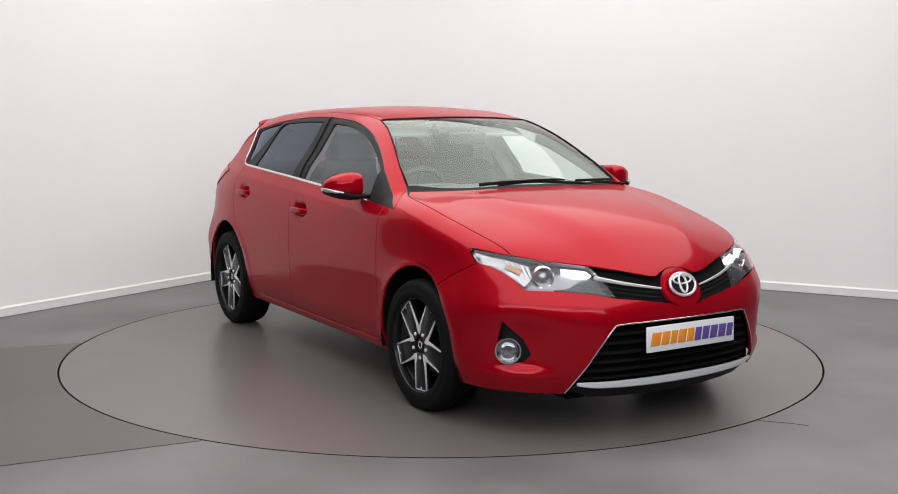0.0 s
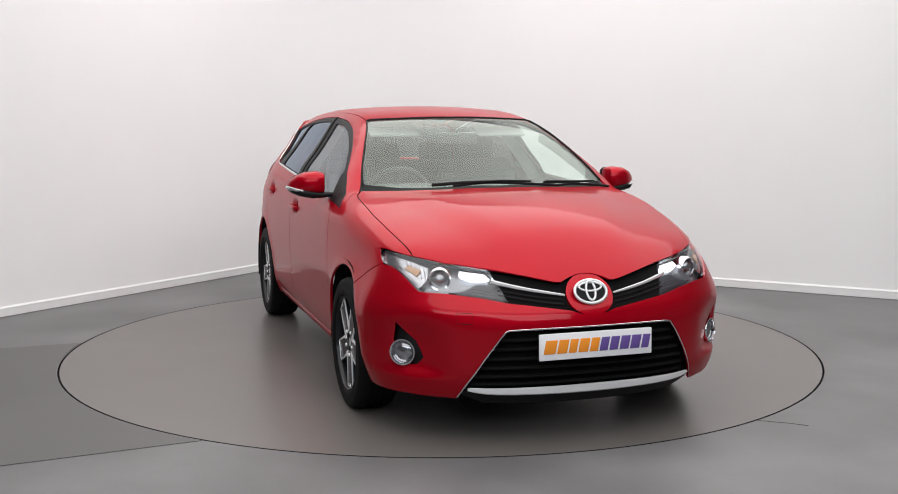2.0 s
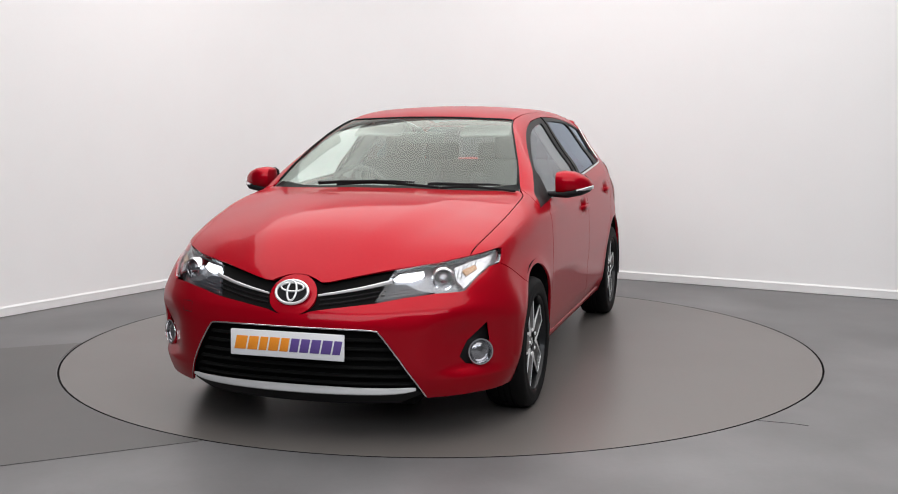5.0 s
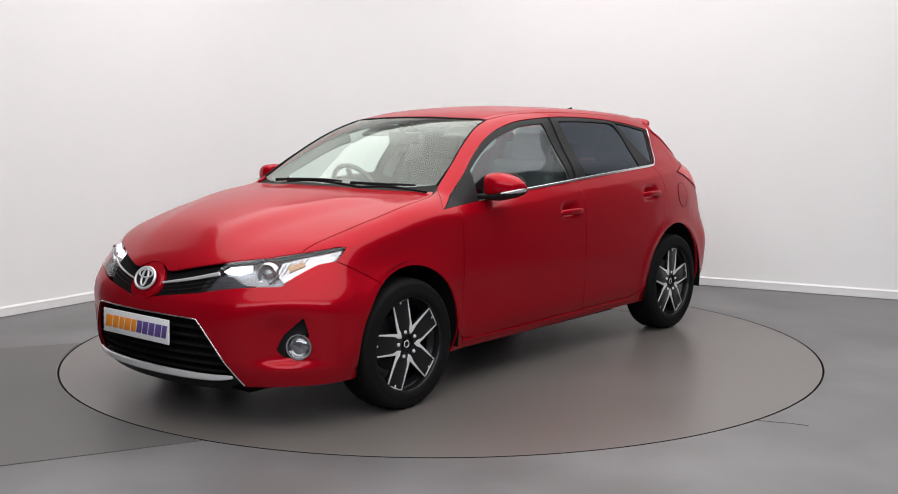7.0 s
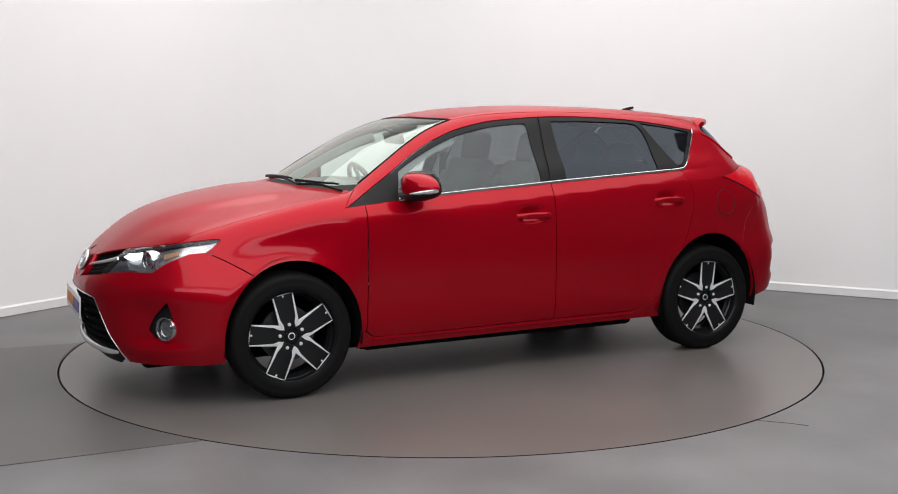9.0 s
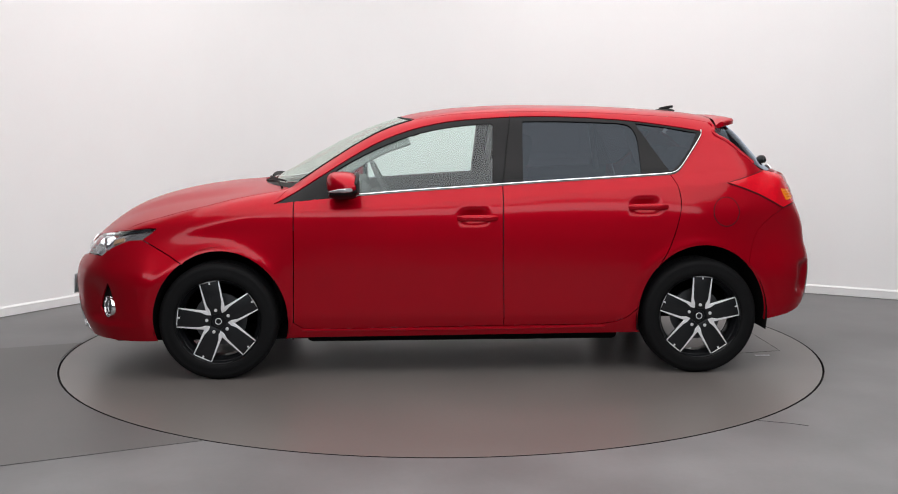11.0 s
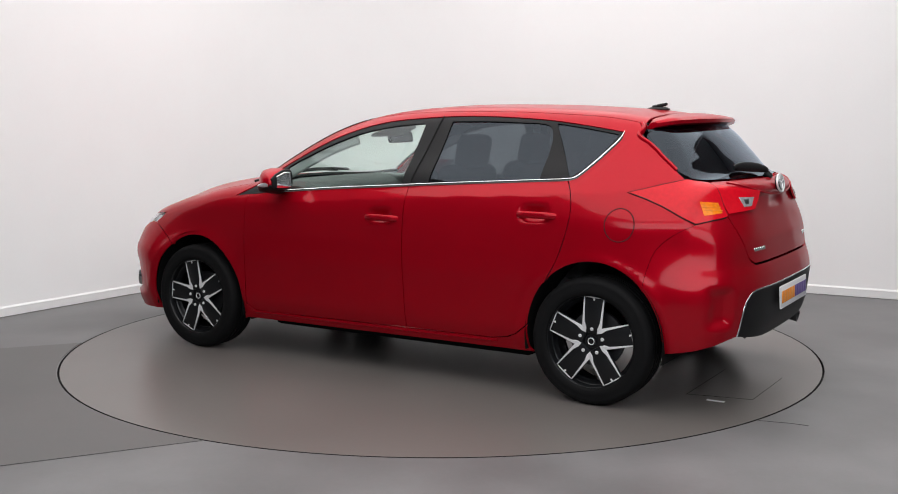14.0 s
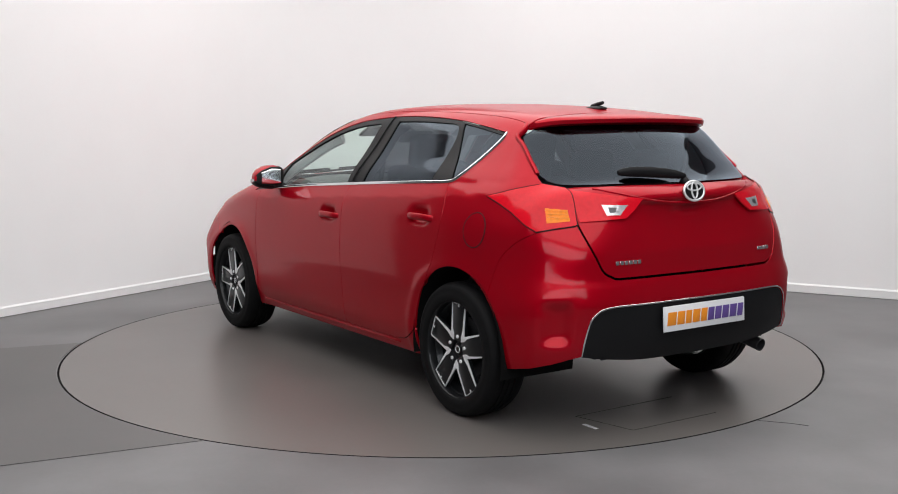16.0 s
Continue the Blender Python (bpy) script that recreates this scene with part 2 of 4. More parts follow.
# ---------------------------------------------------------------- car skin
def pchip(pts):
    """Monotone cubic through a short table of (a, b)."""
    pts = sorted(pts)
    X = np.array([q[0] for q in pts], float)
    Y = np.array([q[1] for q in pts], float)
    h = np.diff(X)
    d = np.diff(Y) / h
    m = np.zeros(len(X))
    w1, w2 = 2 * h[1:] + h[:-1], h[1:] + 2 * h[:-1]
    same = d[:-1] * d[1:] > 0
    m[1:-1] = np.where(same, (w1 + w2) / (w1 / np.where(same, d[:-1], 1) + w2 / np.where(same, d[1:], 1)), 0)
    m[0], m[-1] = d[0], d[-1]

    def at(v):
        v = np.asarray(v, float)
        i = np.clip(np.searchsorted(X, v) - 1, 0, len(h) - 1)
        t = (v - X[i]) / h[i]
        tc = np.clip(t, 0, 1)
        a = (1 + 2 * tc) * (1 - tc) ** 2 * Y[i] + tc * (1 - tc) ** 2 * h[i] * m[i] \
            + tc ** 2 * (3 - 2 * tc) * Y[i + 1] + tc ** 2 * (tc - 1) * h[i] * m[i + 1]
        return a + np.where(t < 0, t * h[i] * m[0], 0) + np.where(t > 1, (t - 1) * h[i] * m[-1], 0)
    return at


# the car's shape: x forward, y to its left, z up, midway between the axles
TOP = pchip([(2.4, .30), (2.3, .47), (2.2, .62), (2.1, .725), (2.0, .80), (1.9, .861), (1.725, .931), (1.548, .975), (1.372, 1.003),
             (1.2, 1.022), (1.09, 1.038), (1.02, 1.073), (.842, 1.172), (.666, 1.267), (.491, 1.346), (.316, 1.401),
             (.142, 1.435), (-.03, 1.454), (-.38, 1.469), (-.73, 1.465), (-1.07, 1.450), (-1.35, 1.428), (-1.5, 1.402),
             (-1.6, 1.368), (-1.665, 1.32), (-1.77, 1.21), (-1.865, 1.112), (-1.955, 1.072), (-2.0, .99), (-2.1, .85)])
BOW = pchip([(2.3, 0), (1.5, .06), (1.2, .2), (1.0, .33), (.7, .3), (.25, .2), (-.5, 0), (-1.2, -.08), (-1.6, -.36), (-2.1, -.4)])
CROWN = pchip([(2.3, .22), (1.7, .19), (1.4, .135), (1.2, .08), (1.0, .05), (.6, .04), (.2, .09), (-.3, .1), (-1.3, .09), (-1.7, .04), (-2.1, .02)])
WIDE = pchip([(.1, .75), (.24, .826), (.35, .858), (.5, .868), (.62, .876), (.72, .876), (.82, .871), (.9, .862), (.96, .848),
              (1.03, .824), (1.09, .795), (1.2, .711), (1.33, .623), (1.4, .581), (1.5, .519)])
PLAN_LOW = pchip([(2.3, .97), (2.0, .995), (1.7, 1.028), (1.3, 1.026), (.8, 1), (-1.2, 1.0), (-1.6, .986), (-1.9, .953), (-2.1, .92)])
PLAN_MID = pchip([(2.3, .75), (1.9, .865), (1.66, .918), (1.4, .957), (1.1, .985), (.8, 1), (-1.2, .995), (-1.5, .970), (-1.7, .922), (-1.9, .858), (-2.1, .80)])
PLAN_HIGH = pchip([(1.3, .955), (1.0, .968), (.6, .972), (.2, .985), (-.2, .993), (-.6, 1.0), (-1.1, .995), (-1.4, .966), (-1.75, .882), (-2.0, .81)])
NOSE = pchip([(.1, 2.06), (.2, 2.15), (.26, 2.18), (.35, 2.203), (.5, 2.21), (.57, 2.198), (.63, 2.165), (.7, 2.12), (.8, 2.02), (.9, 1.9), (1.4, 1.4)])
TAIL = pchip([(.15, -1.9), (.3, -1.975), (.42, -2.012), (.58, -2.026), (.655, -2.012), (.70, -1.997), (.8, -1.983), (.95, -1.96),
              (1.04, -1.957), (1.1, -1.90), (1.2, -1.8), (1.45, -1.6)])


def smax(a, b, k):
    h = np.maximum(k - np.abs(a - b), 0) / k
    return np.maximum(a, b) + h * h * k / 4


def body(P):
    """Below zero inside the car's outer skin."""
    x, y, z = P[..., 0], np.sqrt(P[..., 1] ** 2 + 1e-6), P[..., 2]
    xe = x + BOW(x) * y * y
    slope = (TOP(xe + .01) - TOP(xe - .01)) / .02
    top = (z - TOP(xe) + CROWN(x) * y * y) / np.sqrt(1 + slope ** 2)
    bulge = np.clip((.56 - .30 * (x - 1.1) - y) / .2 + .5, 0, 1)
    top = top - .015 * (bulge * bulge * (3 - 2 * bulge) - 1) * np.clip((x - 1.1) / .2, 0, 1) - .010 * np.clip((x - 1.1) / .2, 0, 1)
    a, b = np.clip((z - .5) / .3, 0, 1), np.clip((z - .86) / .2, 0, 1)
    a, b = a * a * (3 - 2 * a), b * b * (3 - 2 * b)
    plan = (PLAN_LOW(x) * (1 - a) + PLAN_MID(x) * a) * (1 - b) + PLAN_HIGH(x) * b
    r1, r2 = np.hypot(x - 1.3, z - .31), np.hypot(x + 1.3, z - .31)
    flare = .005 * np.exp(-((r1 - .385) / .03) ** 2) + .005 * np.exp(-((r2 - .40) / .03) ** 2)
    line = np.clip((z - .951 + .06 * x) / .06, 0, 1) * np.clip((1.05 - x) / .3, 0, 1) * np.clip((x + 1.75) / .3, 0, 1)
    side = y - WIDE(z) * plan - flare * (z > .15) + .016 * line
    ends = .24 * y ** 2 + .4 * y ** 4
    front = (x - NOSE(z) + ends) * .9
    rear = (TAIL(z) + .38 * y ** 4.5 - x) * .9
    return smax(smax(smax(top, front, .06), rear, .05), side, .1)


def normal(P):
    e = .004
    g = np.stack([body(P + e * v) - body(P - e * v) for v in np.eye(3)], -1)
    return g / np.linalg.norm(g, axis=-1, keepdims=True)


def out_to_skin(O, D, far=3.0):
    """Where the rays from O (inside) along D leave the skin."""
    lo, hi = np.zeros(len(O)), np.full(len(O), far)
    for _ in range(34):
        mid = (lo + hi) / 2
        inside = body(O + mid[:, None] * D) < 0
        lo, hi = np.where(inside, mid, lo), np.where(inside, hi, mid)
    return O + lo[:, None] * D


# ---------------------------------------------------------------- car panels
def smooth_line(pts, n=6):
    """Catmull-Rom through a short list of points."""
    P = [np.array(q, float) for q in pts]
    P = [2 * P[0] - P[1]] + P + [2 * P[-1] - P[-2]]
    out = []
    for i in range(1, len(P) - 2):
        for k in range(n):
            t = k / n
            out.append(.5 * ((2 * P[i]) + (P[i + 1] - P[i - 1]) * t + (2 * P[i - 1] - 5 * P[i] + 4 * P[i + 1] - P[i + 2]) * t * t
                             + (3 * P[i] - P[i - 1] - 3 * P[i + 1] + P[i + 2]) * t ** 3))
    return np.array(out + [P[-2]])


def straight(pts, gap=.015):
    out = []
    for a, b in zip(pts, pts[1:]):
        a, b = np.array(a, float), np.array(b, float)
        k = max(1, int(np.linalg.norm(b - a) / gap))
        out += [a + (b - a) * i / k for i in range(k)]
    return np.array(out + [np.array(pts[-1], float)])


MAPS = {  # ray start and direction, and back from a place
    "side": (lambda u, v: (np.stack([u, 0 * u, v], -1), np.stack([0 * u, 0 * u + 1, 0 * u], -1)), lambda P: (P[:, 0], P[:, 2])),
    "top": (lambda u, v: (np.stack([u, v, 0 * u + .5], -1), np.stack([0 * u, 0 * u, 0 * u + 1], -1)), lambda P: (P[:, 0], P[:, 1])),
    "rad": (lambda u, v: (np.stack([u, 0 * u, 0 * u + .7], -1), np.stack([0 * u, np.cos(v / .8), np.sin(v / .8)], -1)),
            lambda P: (P[:, 0], .8 * np.arctan2(P[:, 2] - .7, P[:, 1]))),
    "front": (lambda u, v: (np.stack([0 * u + 1.0, 0 * u, v], -1), np.stack([np.cos(u), np.sin(u), 0 * u], -1)),
              lambda P: (np.arctan2(P[:, 1], P[:, 0] - 1.0), P[:, 2])),
    "rear": (lambda u, v: (np.stack([0 * u - 1.0, 0 * u, v], -1), np.stack([-np.cos(u), np.sin(u), 0 * u], -1)),
             lambda P: (np.arctan2(P[:, 1], -1.0 - P[:, 0]), P[:, 2])),
}


def on(kind, pts, smooth=False):
    """Places on the skin over points of a plan: S side (x, z), T top (x, y), F front (y, z), R rear (y, z)."""
    q = smooth_line(pts) if smooth else straight(pts)
    a, b, o = q[:, 0], q[:, 1], 0 * q[:, 0]
    if kind == "S":
        O, D = np.stack([a, o, b], -1), np.stack([o, o + 1, o], -1)
    elif kind == "T":
        O, D = np.stack([a, b, o + .5], -1), np.stack([o, o, o + 1], -1)
    elif kind == "F":
        O, D = np.stack([o + 1.0, a, b], -1), np.stack([o + 1, o, o], -1)
    else:
        O, D = np.stack([o - 1.0, a, b], -1), np.stack([o - 1, o, o], -1)
    return out_to_skin(O, D)


def flip(P):
    return P * np.array([1, -1, 1])


def join(*segs):
    return np.concatenate(segs)


def both(half):
    """A loop from its left half, which runs from the middle line to the middle line."""
    return np.concatenate([half, flip(half)[::-1]])


def inside(U, loop):
    x, y = U[:, 0], U[:, 1]
    hit = np.zeros(len(U), bool)
    a = loop[-1]
    for b in loop:
        if a[1] != b[1]:
            hit ^= ((a[1] > y) != (b[1] > y)) & (x < (b[0] - a[0]) * (y - a[1]) / (b[1] - a[1]) + a[0])
        a = b
    return hit


def thin_out(L, gap):
    keep = [0]
    for i in range(1, len(L)):
        if np.linalg.norm(L[i] - L[keep[-1]]) > gap:
            keep.append(i)
    if np.linalg.norm(L[keep[-1]] - L[0]) < gap * .7:
        keep.pop()
    return L[keep]


def near_loop(U, loop):
    d = np.full(len(U), 9.0)
    for a, b in zip(loop, np.roll(loop, -1, 0)):
        ab = b - a
        t = np.clip(((U - a) @ ab) / max(ab @ ab, 1e-12), 0, 1)
        d = np.minimum(d, np.linalg.norm(U - a - t[:, None] * ab, axis=1))
    return d


def skin(name, loop, how, mat, parent, label="", holes=(), gap=.0027, deep=.014, step=.024, lift=0.0, sides=1, dent=None):
    """A body panel: a patch of the skin inside a loop of places, with turned-in edges. sides 2 makes its mirror image too."""
    to, back = MAPS[how]
    loops = []
    for L in (loop, *holes):
        U = np.stack(back(L), -1)
        loops.append(thin_out(U, .006))
    allu = np.concatenate(loops)
    lo, hi = loops[0].min(0), loops[0].max(0)
    g = np.stack(np.meshgrid(np.arange(lo[0] + step / 3, hi[0], step), np.arange(lo[1] + step / 3, hi[1], step)), -1).reshape(-1, 2)
    ok = inside(g, loops[0]) & (near_loop(g, loops[0]) > step * .45)
    for h in loops[1:]:
        ok &= ~inside(g, h) & (near_loop(g, h) > step * .45)
    pts = np.concatenate([allu, g[ok]])
    edges, s = [], 0
    for L in loops:
        edges += [(s + i, s + (i + 1) % len(L)) for i in range(len(L))]
        s += len(L)
    from mathutils.geometry import delaunay_2d_cdt
    V, _, F, *_ = delaunay_2d_cdt([Vector(q) for q in pts], edges, [], 0, 1e-6)
    U = np.array([tuple(v) for v in V])
    F = np.array([f for f in F if len(f) == 3])
    c = U[F].mean(1)
    ok = inside(c, loops[0])
    for h in loops[1:]:
        ok &= ~inside(c, h)
    F = F[ok]
    used = np.unique(F)
    remap = np.full(len(U), -1)
    remap[used] = np.arange(len(used))
    U, F = U[used], remap[F]
    P = out_to_skin(*to(U[:, 0], U[:, 1]))
    N = normal(P)
    fn = np.cross(P[F[:, 1]] - P[F[:, 0]], P[F[:, 2]] - P[F[:, 0]])
    bad = (fn * N[F].mean(1)).sum(1) < 0
    F[bad] = F[bad][:, ::-1]
    P = P + N * lift
    if dent is not None:
        P = P - N * dent(P)[:, None]
        fn = np.cross(P[F[:, 1]] - P[F[:, 0]], P[F[:, 2]] - P[F[:, 0]])
        N2 = np.zeros_like(N)
        for k in range(3):
            np.add.at(N2, F[:, k], fn)
        N2 /= np.linalg.norm(N2, axis=1, keepdims=True) + 1e-12
        w = np.clip(dent(P) * 2000, 0, 1)[:, None]
        N = N * (1 - w) + N2 * w
        N /= np.linalg.norm(N, axis=1, keepdims=True)
    count = {}
    for f in F:
        for a, b in ((f[0], f[1]), (f[1], f[2]), (f[2], f[0])):
            count[(a, b)] = 1
    rim = [e for e in count if (e[1], e[0]) not in count]
    out = np.zeros_like(P)
    for a, b in rim:
        t = np.cross(P[b] - P[a], N[a])
        t /= np.linalg.norm(t) + 1e-12
        out[a] += t
        out[b] += t
    n = np.linalg.norm(out, axis=1, keepdims=True)
    out = np.where(n > 1e-6, out / np.maximum(n, 1e-6), 0)
    P = P - out * gap
    ids = sorted({i for e in rim for i in e})
    k = {v: i for i, v in enumerate(ids)}
    m = len(ids)
    A, B = P[ids], P[ids] - N[ids] * deep - out[ids] * deep * .3
    V = np.concatenate([P, A, B])
    NN = np.concatenate([N, out[ids] * .8 + N[ids] * .6, out[ids]])
    n0 = len(P)
    faces = [tuple(f) for f in F] + [(n0 + k[a], n0 + m + k[a], n0 + m + k[b], n0 + k[b]) for a, b in rim]
    made = []
    for side in range(sides):
        if side:
            V, NN, faces = flip(V), flip(NN), [f[::-1] for f in faces]
        me = mesh_of(name, V, faces, mat)
        me.normals_split_custom_set_from_vertices([tuple(v / (np.linalg.norm(v) + 1e-9)) for v in NN])
        made.append(part_of(name, me, parent, label))
    return made[0] if sides == 1 else made


def strip(name, pts, lift, radius, mat, parent, label="", sides=1, flat=.5, n=8, closed=False):
    """A bar that follows the skin along places on it."""
    Q = pts + normal(pts) * lift
    Q = thin_out(Q, .01) if closed else np.concatenate([thin_out(Q[:-1], .01), Q[-1:]])
    for side in range(sides):
        part(name, tube(flip(Q) if side else Q, radius, n, closed, flat), mat, parent, label)


car = new("car")
tagged(car, "shiny red five-door hatchback standing on the turntable", "car")

# shared lines of the left side
BELT = [(.99, .938), (.8, .958), (.584, .977), (.277, 1.001), (-.03, 1.020), (-.334, 1.040), (-.64, 1.058), (-.949, 1.075), (-1.10, 1.083)]
ROOFLINE = [(.99, .94), (.885, .998), (.732, 1.093), (.585, 1.183), (.44, 1.26), (.283, 1.320), (.127, 1.358), (-.03, 1.380), (-.34, 1.398),
            (-.62, 1.396), (-.92, 1.378), (-1.15, 1.350), (-1.355, 1.318)]
KINK = [(-1.355, 1.318), (-1.345, 1.285), (-1.29, 1.215), (-1.21, 1.125), (-1.165, 1.092), (-1.10, 1.083)]
SCREEN_EDGE = [(.90, .695), (.74, .650), (.56, .590), (.39, .535), (.25, .505)]
DOOR_BACK = [(-1.06, .584), (-1.12, .69), (-1.165, .82), (-1.185, .93), (-1.172, 1.02), (-1.14, 1.082)]
SEAM_F = [(1.70, .748), (1.62, .708), (1.55, .668), (1.48, .624)]
SEAM_R = [(-1.775, .895), (-1.68, .84), (-1.61, .77), (-1.575, .67), (-1.56, .584)]


def arch(cx, rx, rz, a0, a1, n=30):
    return [(cx + rx * math.cos(radians(a0 + (a1 - a0) * i / n)), .315 + rz * math.sin(radians(a0 + (a1 - a0) * i / n))) for i in range(n + 1)]


ARCH_F, ARCH_R = (1.285, .352, .375), (-1.31, .35, .39)
belt_at = pchip(BELT)


def belt(x0, x1, drop=0.0, n=12):
    return [(x0 + (x1 - x0) * i / n, float(belt_at(x0 + (x1 - x0) * i / n)) - drop) for i in range(n + 1)]


# doors
def scoop(cx, cz):
    """The hollow behind a door handle."""
    return lambda P: .024 * np.exp(-(((P[:, 0] - cx) / .068) ** 4 + ((P[:, 2] - cz) / .036) ** 4))


loop = join(on("S", belt(.893, -.222)), on("S", [(-.222, 1.03), (-.219, .7), (-.228, .30), (-.228, .272)]),
            on("S", [(-.228, .272), (.78, .262), (.86, .27), (.902, .30)]), on("S", [(.902, .30), (.896, .6), (.893, .95)]))
skin("front_door", loop, "side", RED, car, "red front door", sides=2, dent=scoop(-.065, .868), step=.015)
loop = join(on("S", belt(-.222, -1.135)), on("S", DOOR_BACK[::-1], True), on("S", arch(*ARCH_R, 43, 8)),
            on("S", [(-.955, .36), (-.90, .315), (-.84, .288), (-.75, .274), (-.228, .272)]), on("S", [(-.228, .272), (-.219, .7), (-.222, 1.03)]))
skin("rear_door", loop, "side", RED, car, "red rear door", sides=2, dent=scoop(-.99, .920), step=.015)
loop = join(on("S", [(.90, .30), (.86, .27), (.78, .262), (-.228, .272), (-.75, .274), (-.84, .288), (-.90, .315), (-.955, .36)]),
            on("S", arch(*ARCH_R, 8, -14, 6)), on("S", [(-.985, .222), (.925, .212)]), on("S", [(.935, .235), (.918, .30)]))
skin("sill", loop, "side", RED, car, "red sill panel", sides=2)

strip("sill_edge", on("S", [(.86, .258), (0, .256), (-.78, .262)], True), .0015, .007, RED, car, "rounded red sill edge", sides=2, flat=.6)

# front wing
loop = join(on("S", [(.893, .950), (1.0, .9385)]), on("T", [(.945, .76), (.90, .697)]),
            on("T", [(.90, .697), (1.0, .735), (1.15, .745), (1.3, .742), (1.5, .728), (1.66, .708), (1.785, .688)], True), on("F", [(.688, .787)]),
            on("S", [(1.735, .797), (1.66, .806), (1.625, .805)]), on("S", [(1.625, .803), (1.66, .775), (1.70, .748)]), on("S", SEAM_F),
            on("S", arch(*ARCH_F, 55, 197)), on("S", [(.925, .213), (.925, .24), (.906, .30)]), on("S", [(.902, .30), (.896, .6), (.893, .95)]))
skin("front_wing", loop, "rad", RED, car, "red front wing", sides=2)

# body side with roof rail and rear quarter
TAIL_TOP = [(-1.694, 1.097), (-1.60, 1.074), (-1.52, 1.052), (-1.452, 1.036)]
TAIL_LOW = [(-1.452, 1.036), (-1.54, 1.008), (-1.63, .972), (-1.775, .897)]
loop = join(on("S", [(1.0, .94)]), on("T", [(.945, .76), (.90, .697)]), on("T", SCREEN_EDGE, True),
            on("T", [(.25, .505), (-.4, .515), (-1.1, .53), (-1.45, .535)]),
            on("R", [(.545, 1.352), (.60, 1.297), (.632, 1.22), (.652, 1.14), (.655, 1.10)], True),
            on("S", TAIL_TOP), on("S", TAIL_LOW), on("S", SEAM_R, True), on("S", arch(*ARCH_R, 136, 43)), on("S", DOOR_BACK, True),
            on("S", KINK[::-1], True), on("S", ROOFLINE[::-1], True))
skin("body_side", loop, "rad", RED, car, "red body side with roof rail and rear quarter", sides=2, step=.022, gap=.0016)
loop = on("S", [(-1.435 + .072 * math.cos(a * math.pi / 20), .884 + .078 * math.sin(a * math.pi / 20)) for a in range(40)])
skin("fuel_flap", loop, "side", RED, car, "round red fuel filler flap", lift=.002, deep=.003)
strip("flap_gap", loop, .0006, .0022, GAPDARK, car, flat=1, n=6, closed=True)

# bonnet, roof, screen
BONNET_FRONT = [(.688, .787), (.58, .766), (.408, .743), (.27, .716), (.15, .690), (.115, .688), (.08, .703), (.04, .715), (.0, .718)]
half = join(on("T", [(1.13, 0), (1.09, .3), (1.03, .5), (.93, .692)], True), on("T", [(.93, .70), (1.0, .735), (1.15, .745), (1.3, .742), (1.5, .728), (1.66, .708), (1.785, .688)], True),
            on("F", BONNET_FRONT))
skin("bonnet", both(half), "top", RED, car, "red bonnet", step=.028)
half = join(on("T", [(.325, 0), (.30, .3), (.245, .502)], True), on("T", [(.245, .503), (-.4, .515), (-1.1, .53), (-1.44, .535)]), on("T", [(-1.44, .535), (-1.45, 0)]))
skin("roof", both(half), "top", RED, car, "red roof panel", step=.04)
half = join(on("T", [(1.075, 0), (1.045, .3), (.985, .5), (.885, .672)], True), on("T", [(.875, .675), (.74, .645), (.56, .585), (.39, .53), (.265, .502)], True),
            on("T", [(.26, .50), (.31, .3), (.335, 0)], True))
skin("windscreen", both(half), "top", SCREEN, car, "clear windscreen", step=.04, deep=.004, lift=-.003)
half = join(on("T", [(1.135, 0), (1.095, .3), (1.035, .5), (.935, .69)], True), on("T", [(.88, .67), (.98, .5), (1.04, .3), (1.07, 0)], True))
skin("cowl", both(half), "top", BLACK, car, "black plastic scuttle below the windscreen", lift=-.02, gap=-.02)
edge = on("T", [(.875, .678), (.74, .647), (.56, .587), (.39, .532), (.262, .503)], True)
strip("screen_seal", edge, -.002, .007, BLACK, car, sides=2)
strip("header_seal", on("T", [(.258, -.50), (.31, -.3), (.335, 0), (.31, .3), (.258, .50)], True), -.002, .005, BLACK, car)

# side glass
FG = join(on("S", [(.70, .985), (.665, 1.115)]), on("S", [(.665, 1.115), (.59, 1.158), (.44, 1.23), (.283, 1.29), (.127, 1.328), (-.03, 1.35), (-.175, 1.36)], True),
          on("S", [(-.185, 1.35), (-.165, 1.03)]), on("S", belt(-.165, .70, -.012)))
RG = join(on("S", belt(-.335, -.98, -.012)), on("S", [(-.980, 1.10), (-.984, 1.26), (-.965, 1.325), (-.935, 1.352), (-.88, 1.362)], True),
          on("S", [(-.88, 1.362), (-.60, 1.372), (-.355, 1.372)], True), on("S", [(-.355, 1.365), (-.335, 1.06)]))
QG = join(on("S", [(-.985, 1.360), (-1.140, 1.103)]), on("S", [(-1.15, 1.106), (-1.20, 1.142), (-1.28, 1.235), (-1.325, 1.302)]), on("S", [(-1.325, 1.308), (-1.15, 1.338), (-.99, 1.360)]))
DLO = join(on("S", BELT[:-1], True), on("S", [BELT[-2], BELT[-1]]), on("S", KINK[::-1], True), on("S", ROOFLINE[::-1], True))
skin("window_trim", DLO, "side", BLACK, car, "black window surround with pillar covers", holes=(FG, RG, QG), sides=2, lift=-.004, gap=.002)
